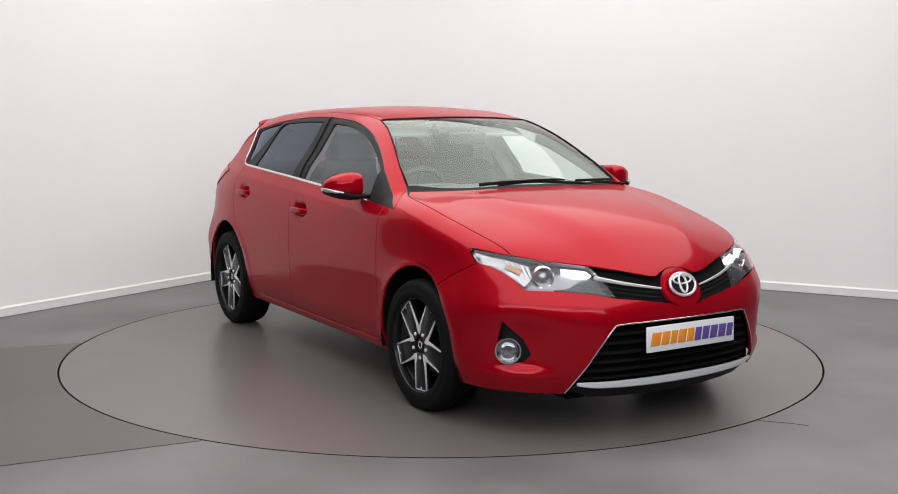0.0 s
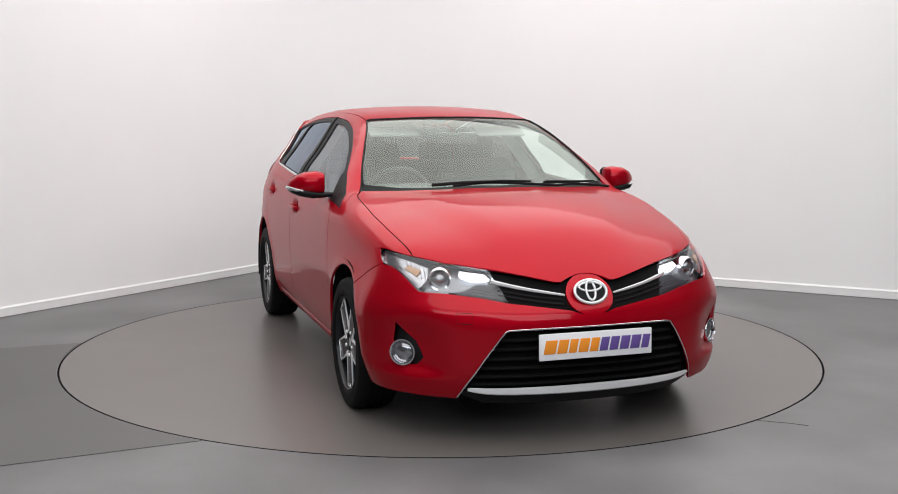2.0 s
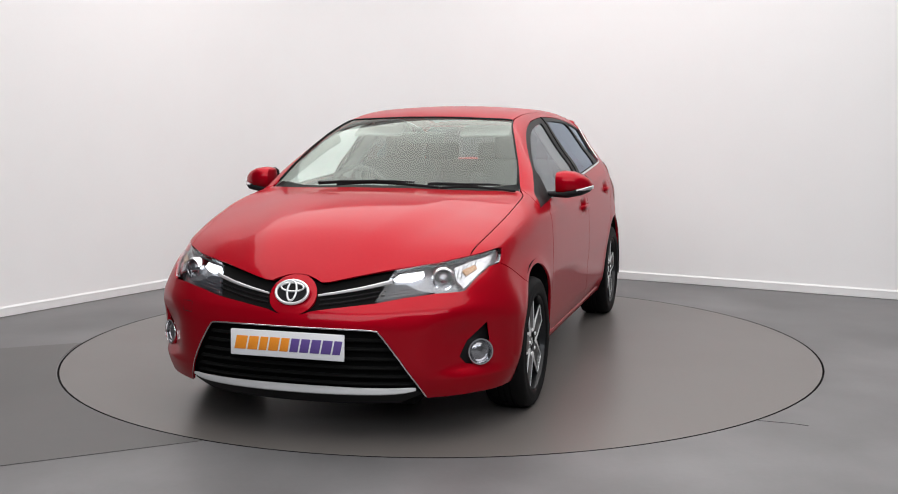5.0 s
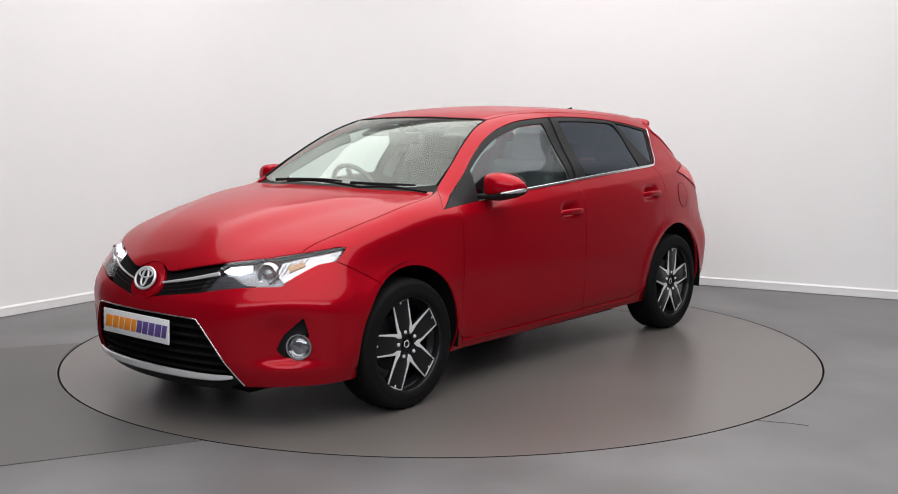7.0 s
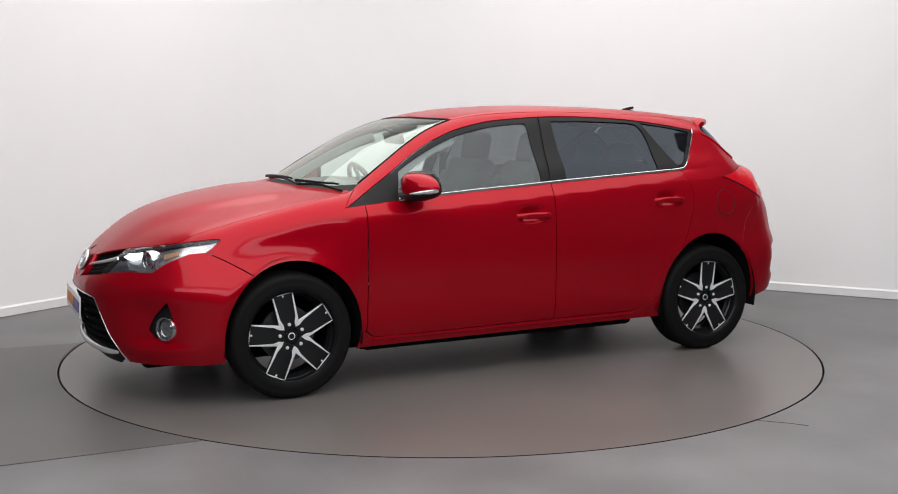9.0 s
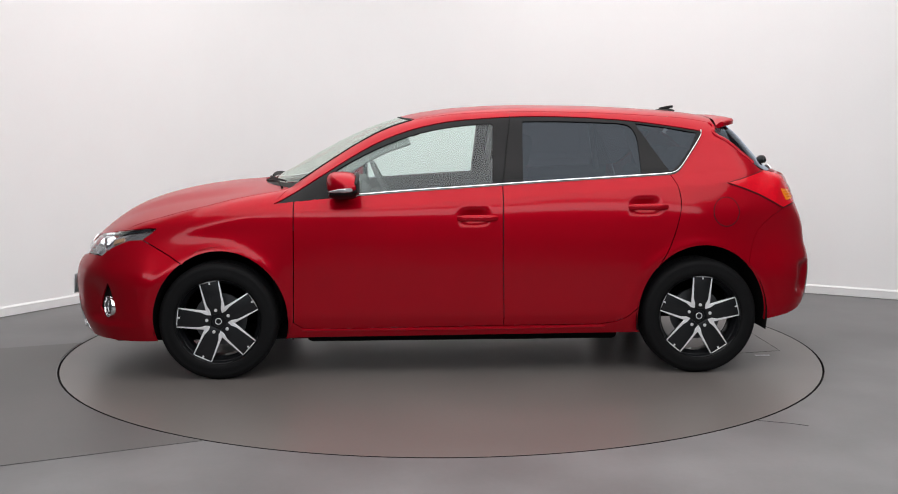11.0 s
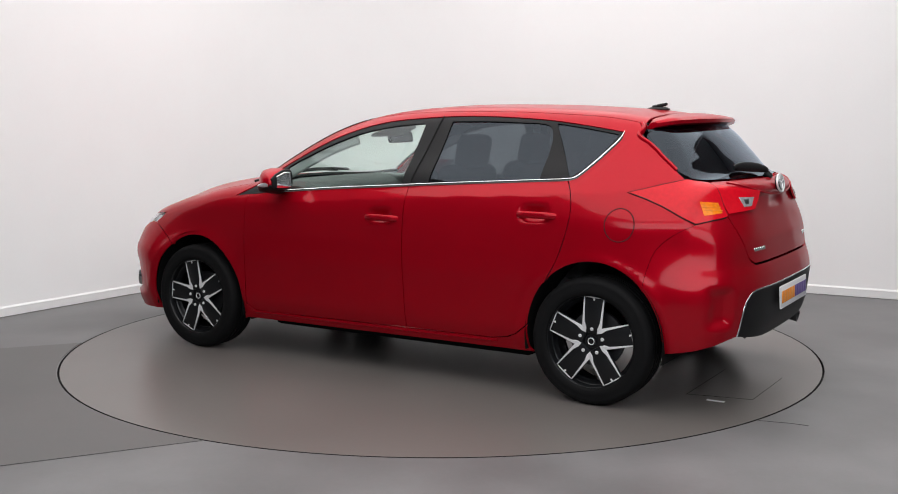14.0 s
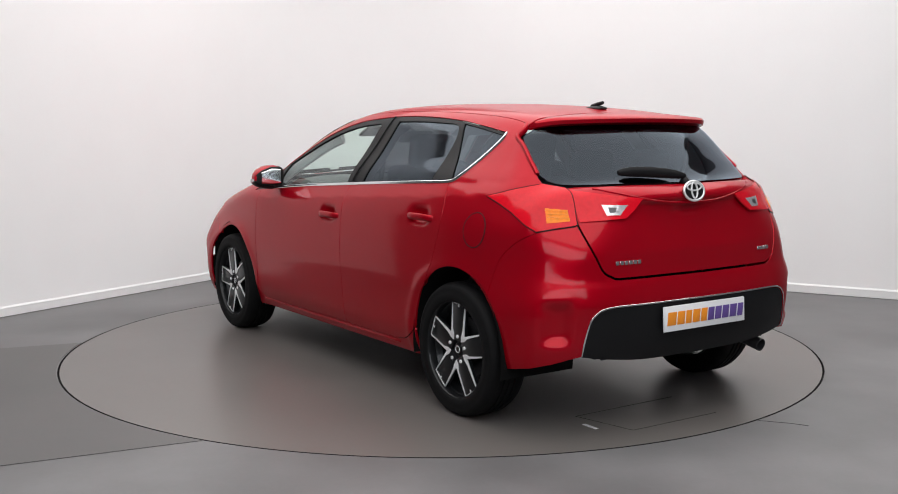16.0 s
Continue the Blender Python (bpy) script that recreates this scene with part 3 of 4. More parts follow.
for nm, lp, mt, lb in (("front_window", FG, PANE, "clear front door glass"), ("rear_window", RG, TINT, "dark privacy glass"), ("quarter_window", QG, TINT, "dark quarter glass")):
    skin(nm, lp, "side", mt, car, lb, sides=2, lift=-.010, gap=-.006, deep=.003)
strip("chrome_strip", join(on("S", belt(.70, -1.09)), on("S", KINK[::-1], True)), .003, .0075, CHROME, car, "bright chrome window strip", sides=2, flat=.5)
strip("door_gap", on("S", [(-.222, 1.036), (-.25, 1.2), (-.285, 1.398)]), -.001, .004, GAPDARK, car, sides=2, flat=.6)

# rear end
half = join(on("R", [(0, 1.088), (.3, 1.09), (.56, 1.085), (.60, 1.08)]), on("R", [(.60, 1.08), (.607, 1.0), (.618, .935), (.60, .86), (.573, .793), (.54, .73), (.49, .702)], True),
            on("R", [(.48, .700), (0, .698)]))


def tail_hollow(P):
    """The scooped hand hold under the badge and a crease over it."""
    y, z = P[:, 1], P[:, 2]
    step = np.clip((1.030 - z) / .018, 0, 1) * np.clip((z - .80) / .17, 0, 1)
    return .020 * np.exp(-((y / .44) ** 6)) * step + .014 * np.exp(-((y / .10) ** 4 + ((z - .985) / .03) ** 4))


skin("tailgate", both(half), "rear", RED, car, "red tailgate", dent=tail_hollow, step=.013)
half = join(on("R", [(0, 1.36), (.3, 1.358), (.50, 1.352)]), on("R", [(.532, 1.348), (.594, 1.297), (.627, 1.22), (.646, 1.14), (.62, 1.103), (.56, 1.095)], True), on("R", [(.56, 1.095), (.3, 1.098), (0, 1.096)]))
skin("rear_screen", both(half), "rear", TINT, car, "dark tinted rear window", lift=-.004, deep=.006)
lip = on("R", [(.50, 1.078), (.41, 1.058), (.29, 1.032), (.15, 1.012), (0, 1.006)], True)
strip("tailgate_lip", np.concatenate([lip, flip(lip)[::-1][1:]]), .0005, .005, RED, car, "raised red lip across the tailgate", flat=.6)
DIFF = [(.648, .372), (.645, .432), (.628, .519), (.60, .557), (.56, .577), (.48, .584), (.3, .583), (0, .582)]
half = join(on("R", [(0, .690), (.47, .693)]), on("R", [(.49, .694), (.545, .725), (.58, .793), (.607, .86), (.625, .928)], True), on("R", [(.63, .922), (.70, .914)]),
            on("S", SEAM_R, True), on("S", arch(*ARCH_R, 136, 180)), on("S", [(-1.66, .29), (-1.80, .315), (-1.88, .34)]), on("R", [(.70, .36), (.648, .372)]), on("R", DIFF))


def cheek(P):
    """The upright hollow in each rear corner."""
    y, z = np.abs(P[:, 1]), P[:, 2]
    return .034 * np.exp(-(((y - .75) / .045) ** 4 + ((z - .515) / .085) ** 6)) * (P[:, 0] < -1.6)


skin("rear_bumper", both(half), "rear", RED, car, "red rear bumper", dent=cheek, step=.013, gap=.0006)
half = join(on("R", [(0, .578), (.3, .579), (.48, .58), (.56, .573), (.597, .553), (.625, .515), (.642, .432), (.645, .375)], True), on("R", [(.645, .368), (.5, .345), (.3, .325), (0, .32)], True))
skin("diffuser", both(half), "rear", BLACK, car, "black lower rear bumper insert", deep=.05)
edge = on("R", DIFF, True)
strip("bumper_trim", np.concatenate([edge, flip(edge)[::-1][1:]]), .003, .0038, CHROME, car, "thin silver edge of the bumper insert")
loop = join(on("R", [(.655, 1.095), (.60, 1.08), (.607, 1.0), (.622, .93)]), on("R", [(.63, .925), (.70, .914)]), on("S", TAIL_LOW[::-1]), on("S", TAIL_TOP[::-1]))
strip("lamp_gap", loop, .003, .0028, GAPDARK, car, "dark gap round the tail lamp", sides=2, closed=True, n=6)
skin("tail_lamp", loop, "rear", RED_LENS, car, "red tail lamp with amber indicator", sides=2, lift=.006, deep=.03)
loop = on("R", [(.60, 1.072), (.44, 1.052), (.29, 1.034), (.345, .985), (.40, .948), (.612, .937)])
skin("tail_lamp_inner", loop, "rear", RED_LENS, car, "red inner tail lamp on the tailgate", sides=2, lift=.006, deep=.012)
loop = on("R", [(.712, 1.000), (.637, .992), (.645, .942), (.725, .932)])
skin("indicator_lens", loop, "rear", AMBER, car, "amber indicator lens", sides=2, lift=.008, deep=.006)
loop = on("R", [(.50, 1.012), (.375, 1.008), (.425, .962), (.49, .962)])
skin("reversing_lens", loop, "rear", CLEAR_LAMP, car, "clear reversing lens", sides=2, lift=.008, deep=.006)
loop = on("R", [(.474, 1.000), (.432, .998), (.446, .974), (.474, .972)])
skin("lens_centre", loop, "rear", STEEL, car, "grey bulb cell behind the reversing lens", sides=2, lift=.0095, deep=.004)
for z0 in (.952, .967, .982):
    strip("lens_rib", on("R", [(.645, z0), (.715, z0 + .004)]), .0145, .0016, ORANGE, car, "moulded rib of the indicator lens", sides=2, n=6)


def spoiler():
    """Roof spoiler: a wing that overhangs the rear window."""
    bm = bmesh.new()
    ys = np.linspace(-.545, .545, 41)
    rows = []
    for y in ys:
        root = out_to_skin(np.array([[-1.455, y, .5]]), np.array([[0, 0, 1.0]]))[0]
        fade = max(0.0, (abs(y) - .45) / .095) ** 2
        tip = -1.655 + .34 * y * y + .055 * fade
        tz = 1.392 - .04 * y * y - .012 * fade
        sec = [(root[0], root[2] + .001), (root[0] * .6 + tip * .4, root[2] * .6 + tz * .4 + .009), (root[0] * .25 + tip * .75, root[2] * .25 + tz * .75 + .006),
               (tip + .01, tz + .001), (tip, tz - .008), (tip + .004, tz - .026), (tip + .03, tz - .036), (tip + .10, 1.345), (tip + .16, 1.33)]
        rows.append([bm.verts.new((a, y, b)) for a, b in sec])
    for p, q in zip(rows, rows[1:]):
        for i in range(len(p) - 1):
            bm.faces.new((p[i], p[i + 1], q[i + 1], q[i]))
    bm.faces.new(rows[0]), bm.faces.new(rows[-1][::-1])
    return bm


strip("screen_frame", on("R", [(.535, 1.362), (.560, 1.338), (.600, 1.297), (.630, 1.22), (.650, 1.14)], True), -.006, .015, RED, car, "red rear pillar edge beside the window", sides=2, flat=.8)
part("spoiler", spoiler(), RED, car, "red roof spoiler over the rear window")

# front end
GRILLE = [(.56, .205), (.533, .267), (.478, .366), (.43, .44), (.392, .490), (.365, .503), (.2, .508), (0, .509)]
half = join(on("F", [(0, .560), (.06, .566), (.098, .579), (.169, .590), (.266, .603), (.36, .614), (.475, .636), (.593, .650), (.69, .653)]), on("F", [(.70, .655), (.728, .696), (.765, .742)]), on("S", SEAM_F),
            on("S", arch(*ARCH_F, 55, -16)), on("S", [(1.625, .205), (1.80, .203), (1.90, .203)]), on("F", [(.70, .200), (.56, .197)]), on("F", GRILLE))
FOG = on("F", [(.795, .515), (.807, .44), (.810, .37), (.797, .340), (.765, .328), (.730, .336), (.708, .37), (.735, .435)])


def fog_scoop(P):
    """The shallow scoop round each fog lamp, with a ledge below."""
    y, z = np.abs(P[:, 1]), P[:, 2]
    w = np.clip((z - .285) / .04, 0, 1)
    return .034 * np.exp(-(((y - .73) / .11) ** 2 + ((z - .38) / .14) ** 4)) * w * w * (3 - 2 * w) * (P[:, 0] > 1.72)


skin("front_bumper", both(half), "front", RED, car, "red front bumper", holes=(FOG, flip(FOG)), dent=fog_scoop, step=.018)
skin("fog_bezel", FOG, "front", BLACK, car, "black fog lamp surround", sides=2, lift=-.048, gap=-.016)
half = join(on("F", GRILLE[::-1]), on("F", [(.56, .2), (.3, .19), (0, .19)]))
skin("lower_grille", both(half), "front", DARK, car, "black lower grille", lift=-.055, gap=-.05)
for z0, w in ((.455, .41), (.415, .435), (.372, .46), (.33, .485), (.288, .505), (.25, .52)):
    strip("grille_bar", on("F", [(-w, z0), (0, z0 + .004), (w, z0)], True), -.03, .008, DARK, car, flat=1.6)
edge = on("F", GRILLE, True)
strip("grille_trim", np.concatenate([edge, flip(edge)[::-1][1:]]), .002, .0034, CHROME, car, "thin silver edge of the lower grille")
lip = on("F", [(-.525, .246), (-.42, .238), (-.2, .237), (0, .237), (.2, .237), (.42, .238), (.525, .246)], True)
strip("chrome_lip", lip, .004, lambda t: .006 + .012 * math.sin(math.pi * t) ** .5, SATIN, car, "curved chrome lip under the grille", flat=.6)
half = join(on("F", [(0, .225), (.3, .225), (.545, .225)]), on("F", [(.545, .21), (.45, .165), (.2, .155), (0, .155)]))
skin("chin", both(half), "front", BLACK, car, "black chin spoiler", lift=-.01, deep=.06)
half = join(on("F", [(0, .715), (.08, .70), (.12, .684), (.27, .716), (.42, .742)]), on("F", [(.41, .735), (.36, .616)]), on("F", [(.36, .614), (.266, .603), (.169, .590), (.098, .579), (0, .560)]))
skin("upper_grille", both(half), "front", DARK, car, "black upper grille", lift=-.03, gap=-.01)
for z0 in (.0, .018, -.018):
    strip("grille_slat", on("F", [(.395, .672 + z0), (.25, .645 + z0), (.12, .628 + z0)], True), -.022, .004, BLACK, car, sides=2)
strip("grille_wing", on("F", [(.415, .698), (.30, .672), (.20, .654), (.115, .640)], True), -.004, lambda t: .009 - .0045 * t, SATIN, car, "tapered chrome grille bar", sides=2, flat=.5)
loop = on("F", [(.108 * math.cos(a * math.pi / 24), .638 + .083 * math.sin(a * math.pi / 24)) for a in range(48)])
skin("badge_boss", loop, "front", RED, car, "red boss round the badge", gap=0, lift=-.003, deep=.03)


def oval(cy, cz, ry, rz, n=40):
    return [(cy + ry * math.cos(2 * math.pi * a / n), cz + rz * math.sin(2 * math.pi * a / n)) for a in range(n)]


def badge(m, k):
    """A plain chrome oval badge with two crossed ovals on a dark back."""
    b = part("badge", tube([(0, y, z) for y, z in oval(0, 0, .074 * k, .051 * k)], .0068 * k, 10, True, ref=(1, 0, 0)), SATIN, car, "oval chrome badge", m=m)
    bm = bmesh.new()
    bmesh.ops.create_circle(bm, cap_ends=True, segments=40, radius=.072 * k, matrix=Matrix.Rotation(radians(90), 4, "Y") @ Matrix.Diagonal((.68, 1, 1, 1)))
    ext = bmesh.ops.extrude_face_region(bm, geom=bm.faces[:])
    bmesh.ops.translate(bm, verts=[v for v in ext["geom"] if isinstance(v, bmesh.types.BMVert)], vec=(-.012, 0, 0))
    part("badge_back", bm, BLACK, b, "dark badge back")
    for c, ry, rz, t in ((.004, .021, .042, .0052), (.021, .052, .019, .0045)):
        part("badge_ring", tube([(.003, y, z) for y, z in oval(0, c * k, ry * k, rz * k)], t * k, 8, True, ref=(1, 0, 0)), SATIN, b)


badge(pose(2.162, 0, .650, 0, -24, 0), 1.0)
badge(pose(-1.962, 0, 1.058, 0, -10, 180), .86)

# headlamps
HL = join(on("F", [(.362, .617), (.385, .68), (.412, .741), (.505, .756), (.60, .770), (.688, .787)]), on("S", [(1.735, .797), (1.66, .806), (1.628, .804)]),
          on("S", [(1.628, .803), (1.66, .775), (1.70, .748)]), on("F", [(.76, .738), (.728, .696), (.70, .657), (.593, .652), (.475, .638), (.362, .617)]))
skin("headlamp_lens", HL, "front", LENS, car, "clear headlamp lens", sides=2, deep=.02)
skin("headlamp_housing", HL, "front", BEZEL, car, "dark headlamp housing", sides=2, lift=-.045, gap=-.012, deep=.0)
loop = on("F", [(.372, .624), (.40, .700), (.47, .702), (.535, .672), (.60, .662), (.55, .650), (.47, .640)])
skin("lamp_insert", loop, "front", INSERT, car, "grey lamp insert", sides=2, lift=-.028, deep=.02)
loop = on("F", [(.41, .715), (.428, .737), (.525, .748), (.537, .728), (.49, .709)])
skin("running_lamp", loop, "front", DAYLAMP, car, "lit white running lamp", sides=2, lift=-.022, deep=.02)
loop = join(on("F", [(.665, .70), (.64, .755), (.70, .778)]), on("S", [(1.735, .790), (1.68, .798), (1.642, .799)]), on("S", [(1.665, .774), (1.70, .752)]),
            on("F", [(.752, .73), (.722, .69), (.70, .668)]))
skin("lamp_reflector", loop, "front", REFLECTOR, car, "bright lamp reflector", sides=2, lift=-.02, deep=.02)
for s in (1, -1):
    m = pose(1.925, .60 * s, .697, 0, 0, 22 * s)
    ring = part("projector_ring", lathe([(.036, -.05), (.037, .010), (.040, .017), (.046, .019), (.051, .012), (.053, -.05)], 40, "x"), CHROME, car, "chrome projector ring", m=m)
    part("projector_lens", lathe([(.0005, .022), (.016, .018), (.028, .006), (.036, -.012), (.037, -.04)], 32, "x"), FOG_GLASS, ring, "dark glass projector lens")
    m = pose(1.886, .752 * s, .384, 0, -3, 35 * s)
    ring = part("fog_lamp", lathe([(.049, -.02), (.049, .012), (.051, .018), (.057, .018), (.061, .008), (.061, -.03)], 40, "x"), CHROME, car, "round fog lamp with chrome ring", m=m)
    part("fog_lens", lathe([(.0005, .012), (.02, .011), (.036, .007), (.049, -.004)], 32, "x"), FOG_GLASS, ring, "clear fog lamp glass")


# amber and clear cells inside each headlamp, and the tow eye cover
loop = on("F", [(.672, .742), (.715, .760), (.735, .742), (.70, .715)])
skin("indicator_cell", loop, "front", DULL_AMBER, car, "dull amber indicator cell", sides=2, lift=-.014, deep=.01)
for k in range(6):
    strip("lamp_rib", on("F", [(.655 + k * .014, .690 + k * .009), (.648 + k * .014, .748 + k * .006)]), -.016, .0018, INSERT, car, "dark lamp rib", sides=2, n=6)
strip("lamp_edge", join(on("F", [(.412, .733), (.505, .748), (.60, .762), (.680, .777)]), on("S", [(1.735, .790), (1.665, .799)])), -.012, .004, INSERT, car, "dark upper edge inside the headlamp", sides=2, n=6)
for z0 in (.655, .668, .681):
    strip("insert_ridge", on("F", [(.395 + (z0 - .655), z0 - .014), (.50, z0)]), -.026, .0016, BEZEL, car, "fine ridge on the lamp insert", sides=2, n=6)
strip("tow_cover", on("F", [(-.575, .575), (-.515, .575), (-.515, .53), (-.575, .53)]), -.0005, .0014, GAPDARK, car, "square tow eye cover outline", closed=True, n=6)

# plates with plain bars of print
def plate(m, slant):
    p = part("number_plate", box(.008, .525, .112, (0, 0, 0), .003), WHITE, car, "white dealer plate with orange and purple print", m=m)
    w = [.058, .050, .041, .050, .043, .043, .045, .047, .049, .040]
    y = -.244
    for i, k in enumerate(w):
        mat = ORANGE if i < 5 else PURPLE
        bm = prism([(0, -.029), (k - .005, -.029), (k + slant - .005, .029), (slant, .029)], .003, .0012)
        part("print_bar", bm, mat, p, m=pose(.0068, y, 0, 0, 0, 90))
        y += k + .003
    return p


plate(pose(2.222, 0, .434, 0, -2, 0), .012)
plate(pose(-2.046, 0, .507, 0, -3, 180), .008)


# ---------------------------------------------------------------- wheels
def wheel(cx, s, phase):
    w = new("wheel")
    w.parent = car
    w.matrix_basis = pose(cx, (.778 if cx > 0 else .765) * s, .314, 0, 0, 0 if s > 0 else 180)
    tagged(w, "black tyre on a dark five-spoke alloy wheel")
    tyre = [(.223, -.088), (.229, -.098), (.25, -.106), (.285, -.103), (.305, -.092), (.3145, -.07), (.316, -.04)]
    for g in (-.03, 0.0, .03):
        tyre += [(.316, g - .006), (.309, g - .004), (.309, g + .004), (.316, g + .006)]
    tyre += [(.316, .05), (.3145, .07), (.305, .092), (.296, .098), (.285, .1025), (.281, .1015), (.262, .106), (.25, .106), (.243, .1045), (.236, .103), (.2295, .099), (.225, .090)]
    part("tyre", lathe(tyre, 96, close=True), RUBBER, w, "black rubber tyre")
    part("rim", lathe([(.215, -.09), (.226, -.094), (.217, -.07), (.20, -.04), (.20, .03), (.212, .045), (.214, .052), (.219, .056), (.2205, .074), (.2235, .088), (.2265, .094), (.225, .0965), (.2225, .094), (.221, .086)], 96), GUNMETAL, w, "dark alloy rim")
    part("brake_disc", lathe([(.06, -.0), (.06, .004), (.140, .004), (.140, -.018), (.06, -.018)], 48), STEEL, w, "steel brake disc")
    bm = lathe([(.0005, .070), (.03, .070), (.033, .066), (.050, .064), (.064, .060), (.068, .050), (.068, -.02), (.0005, -.02)], 48)
    part("hub", bm, GUNMETAL, w, "dark wheel hub")
    part("hub_cap", lathe([(.0005, .0755), (.018, .0755), (.026, .074), (.028, .069)], 32), GLOSS, w, "black hub cap")
    part("cap_ring", lathe([(.014, .0755), (.0155, .0772), (.018, .0755)], 32), ALLOY, w)
    for k in range(5):
        a = phase + k * 72
        m = Matrix.Rotation(-radians(a - 90), 4, "Y")
        # spoke: dark web between two bright machined edges that meet the next spoke's in a V
        web = [(-.029, .040), (.029, .040), (.0512, .0710), (.053, .219), (-.053, .219), (-.0512, .0710)]
        sp = part("spoke", prism(web, .022, .003), GUNMETAL, w, "dark spoke with machined edges", m=m @ pose(0, .056, 0))
        for q in (-1, 1):
            pts = [(q * .0294, .0405), (q * .0516, .0712), (q * .0535, .2195), (q * .0478, .2195), (q * .0405, .094), (q * .0285, .066)]
            part("machined_edge", prism(pts, .006, .0012), ALLOY, sp, "bright machined spoke edge", m=pose(0, .0185, 0))
        part("machined_tip", prism([(-.046, .214), (.046, .214), (.0465, .2195), (-.0465, .2195)], .006, .0012), ALLOY, sp, m=pose(0, .0183, 0))
        part("tip_mark", prism([(-.0045, .202), (.0045, .202), (.0045, .2145), (-.0045, .2145)], .006, .001), ALLOY, sp, m=pose(0, .0180, 0))
        part("wheel_nut", lathe([(.0005, .080), (.007, .080), (.009, .076), (.009, .06)], 12), ALLOY, w, m=m @ pose(0, .004, .061))
    return w


wheel(1.3, 1, 78)
wheel(-1.3, 1, 94)
wheel(1.3, -1, 50)
wheel(-1.3, -1, 60)


def liner(cx, s):
    """Dark wheel-arch liner."""
    bm = bmesh.new()
    rows = []
    for i in range(25):
        a = math.pi * (1.12 * i / 24 - .06)
        rows.append([bm.verts.new((cx + .375 * math.cos(a) * .96, y * s, .315 + .40 * math.sin(a))) for y in (.865, .80, .45)])
    for p, q in zip(rows, rows[1:]):
        for k in range(2):
            bm.faces.new((p[k], p[k + 1], q[k + 1], q[k]))
    inner = [r[2] for r in rows]
    bm.faces.new(inner)
    part("arch_liner", bm, DARK, car, "dark wheel arch liner")


for cx in (1.285, -1.31):
    for s in (1, -1):
        liner(cx, s)

# underbody
for s in (1, -1):
    part("mud_flap", box(.012, .13, .07, (.912, .745 * s, .235), .004), BLACK, car, "black mud flap")
part("floor_pan", box(1.74, 1.34, .10, (-.02, 0, .205), .03), DARK, car, "dark underbody")
part("front_tray", box(1.20, .98, .10, (1.36, 0, .185), .03), DARK, car, "dark undertray")
part("rear_pan", box(1.0, .94, .13, (-1.33, 0, .365), .05), DARK, car, "dark rear underbody")
part("bulkhead", box(.05, 1.40, .62, (1.0, 0, .58), .01), DARK, car, "dark bulkhead")
part("engine_cover", box(.95, .9, .40, (1.48, 0, .45), .05), DARK, car, "dark engine bay")
ex = part("exhaust_pipe", lathe([(.031, -.12), (.031, .06), (.028, .06), (.028, -.1)], 28, "x"), STEEL, car, "steel exhaust tailpipe", m=pose(-1.90, -.50, .30, 0, 12, 180))
for s in (1, -1):
    part("grille_return", box(.24, .02, .34, (1.85, .62 * s, .36), .004), DARK, car, "dark inner side of the grille opening")
part("rear_valance", box(.26, 1.16, .14, (-1.80, 0, .42), .04), DARK, car, "dark rear valance")
part("tow_cover", box(.01, .05, .03, (-1.955, .52, .36), .004), GLOSS, car)

# ---------------------------------------------------------------- mirrors, handles, wipers, aerial
def shell(name, secs, mat, parent, label="", n=20, m=None):
    """A lofted closed shape: sections of (centre, half sizes) along y, rounded."""
    bm = bmesh.new()
    rows = []
    for (cx, cy, cz), (rx, rz), pw in secs:
        ring = []
        for i in range(n):
            a = 2 * math.pi * i / n
            c, s = math.cos(a), math.sin(a)
            ring.append(bm.verts.new((cx + rx * abs(c) ** pw * (1 if c > 0 else -1), cy, cz + rz * abs(s) ** pw * (1 if s > 0 else -1))))
        rows.append(ring)
    for p, q in zip(rows, rows[1:]):
        for i in range(n):
            bm.faces.new((p[i], p[(i + 1) % n], q[(i + 1) % n], q[i]))
    bm.faces.new(rows[0]), bm.faces.new(rows[-1][::-1])
    return part(name, bm, mat, parent, label, m=m)


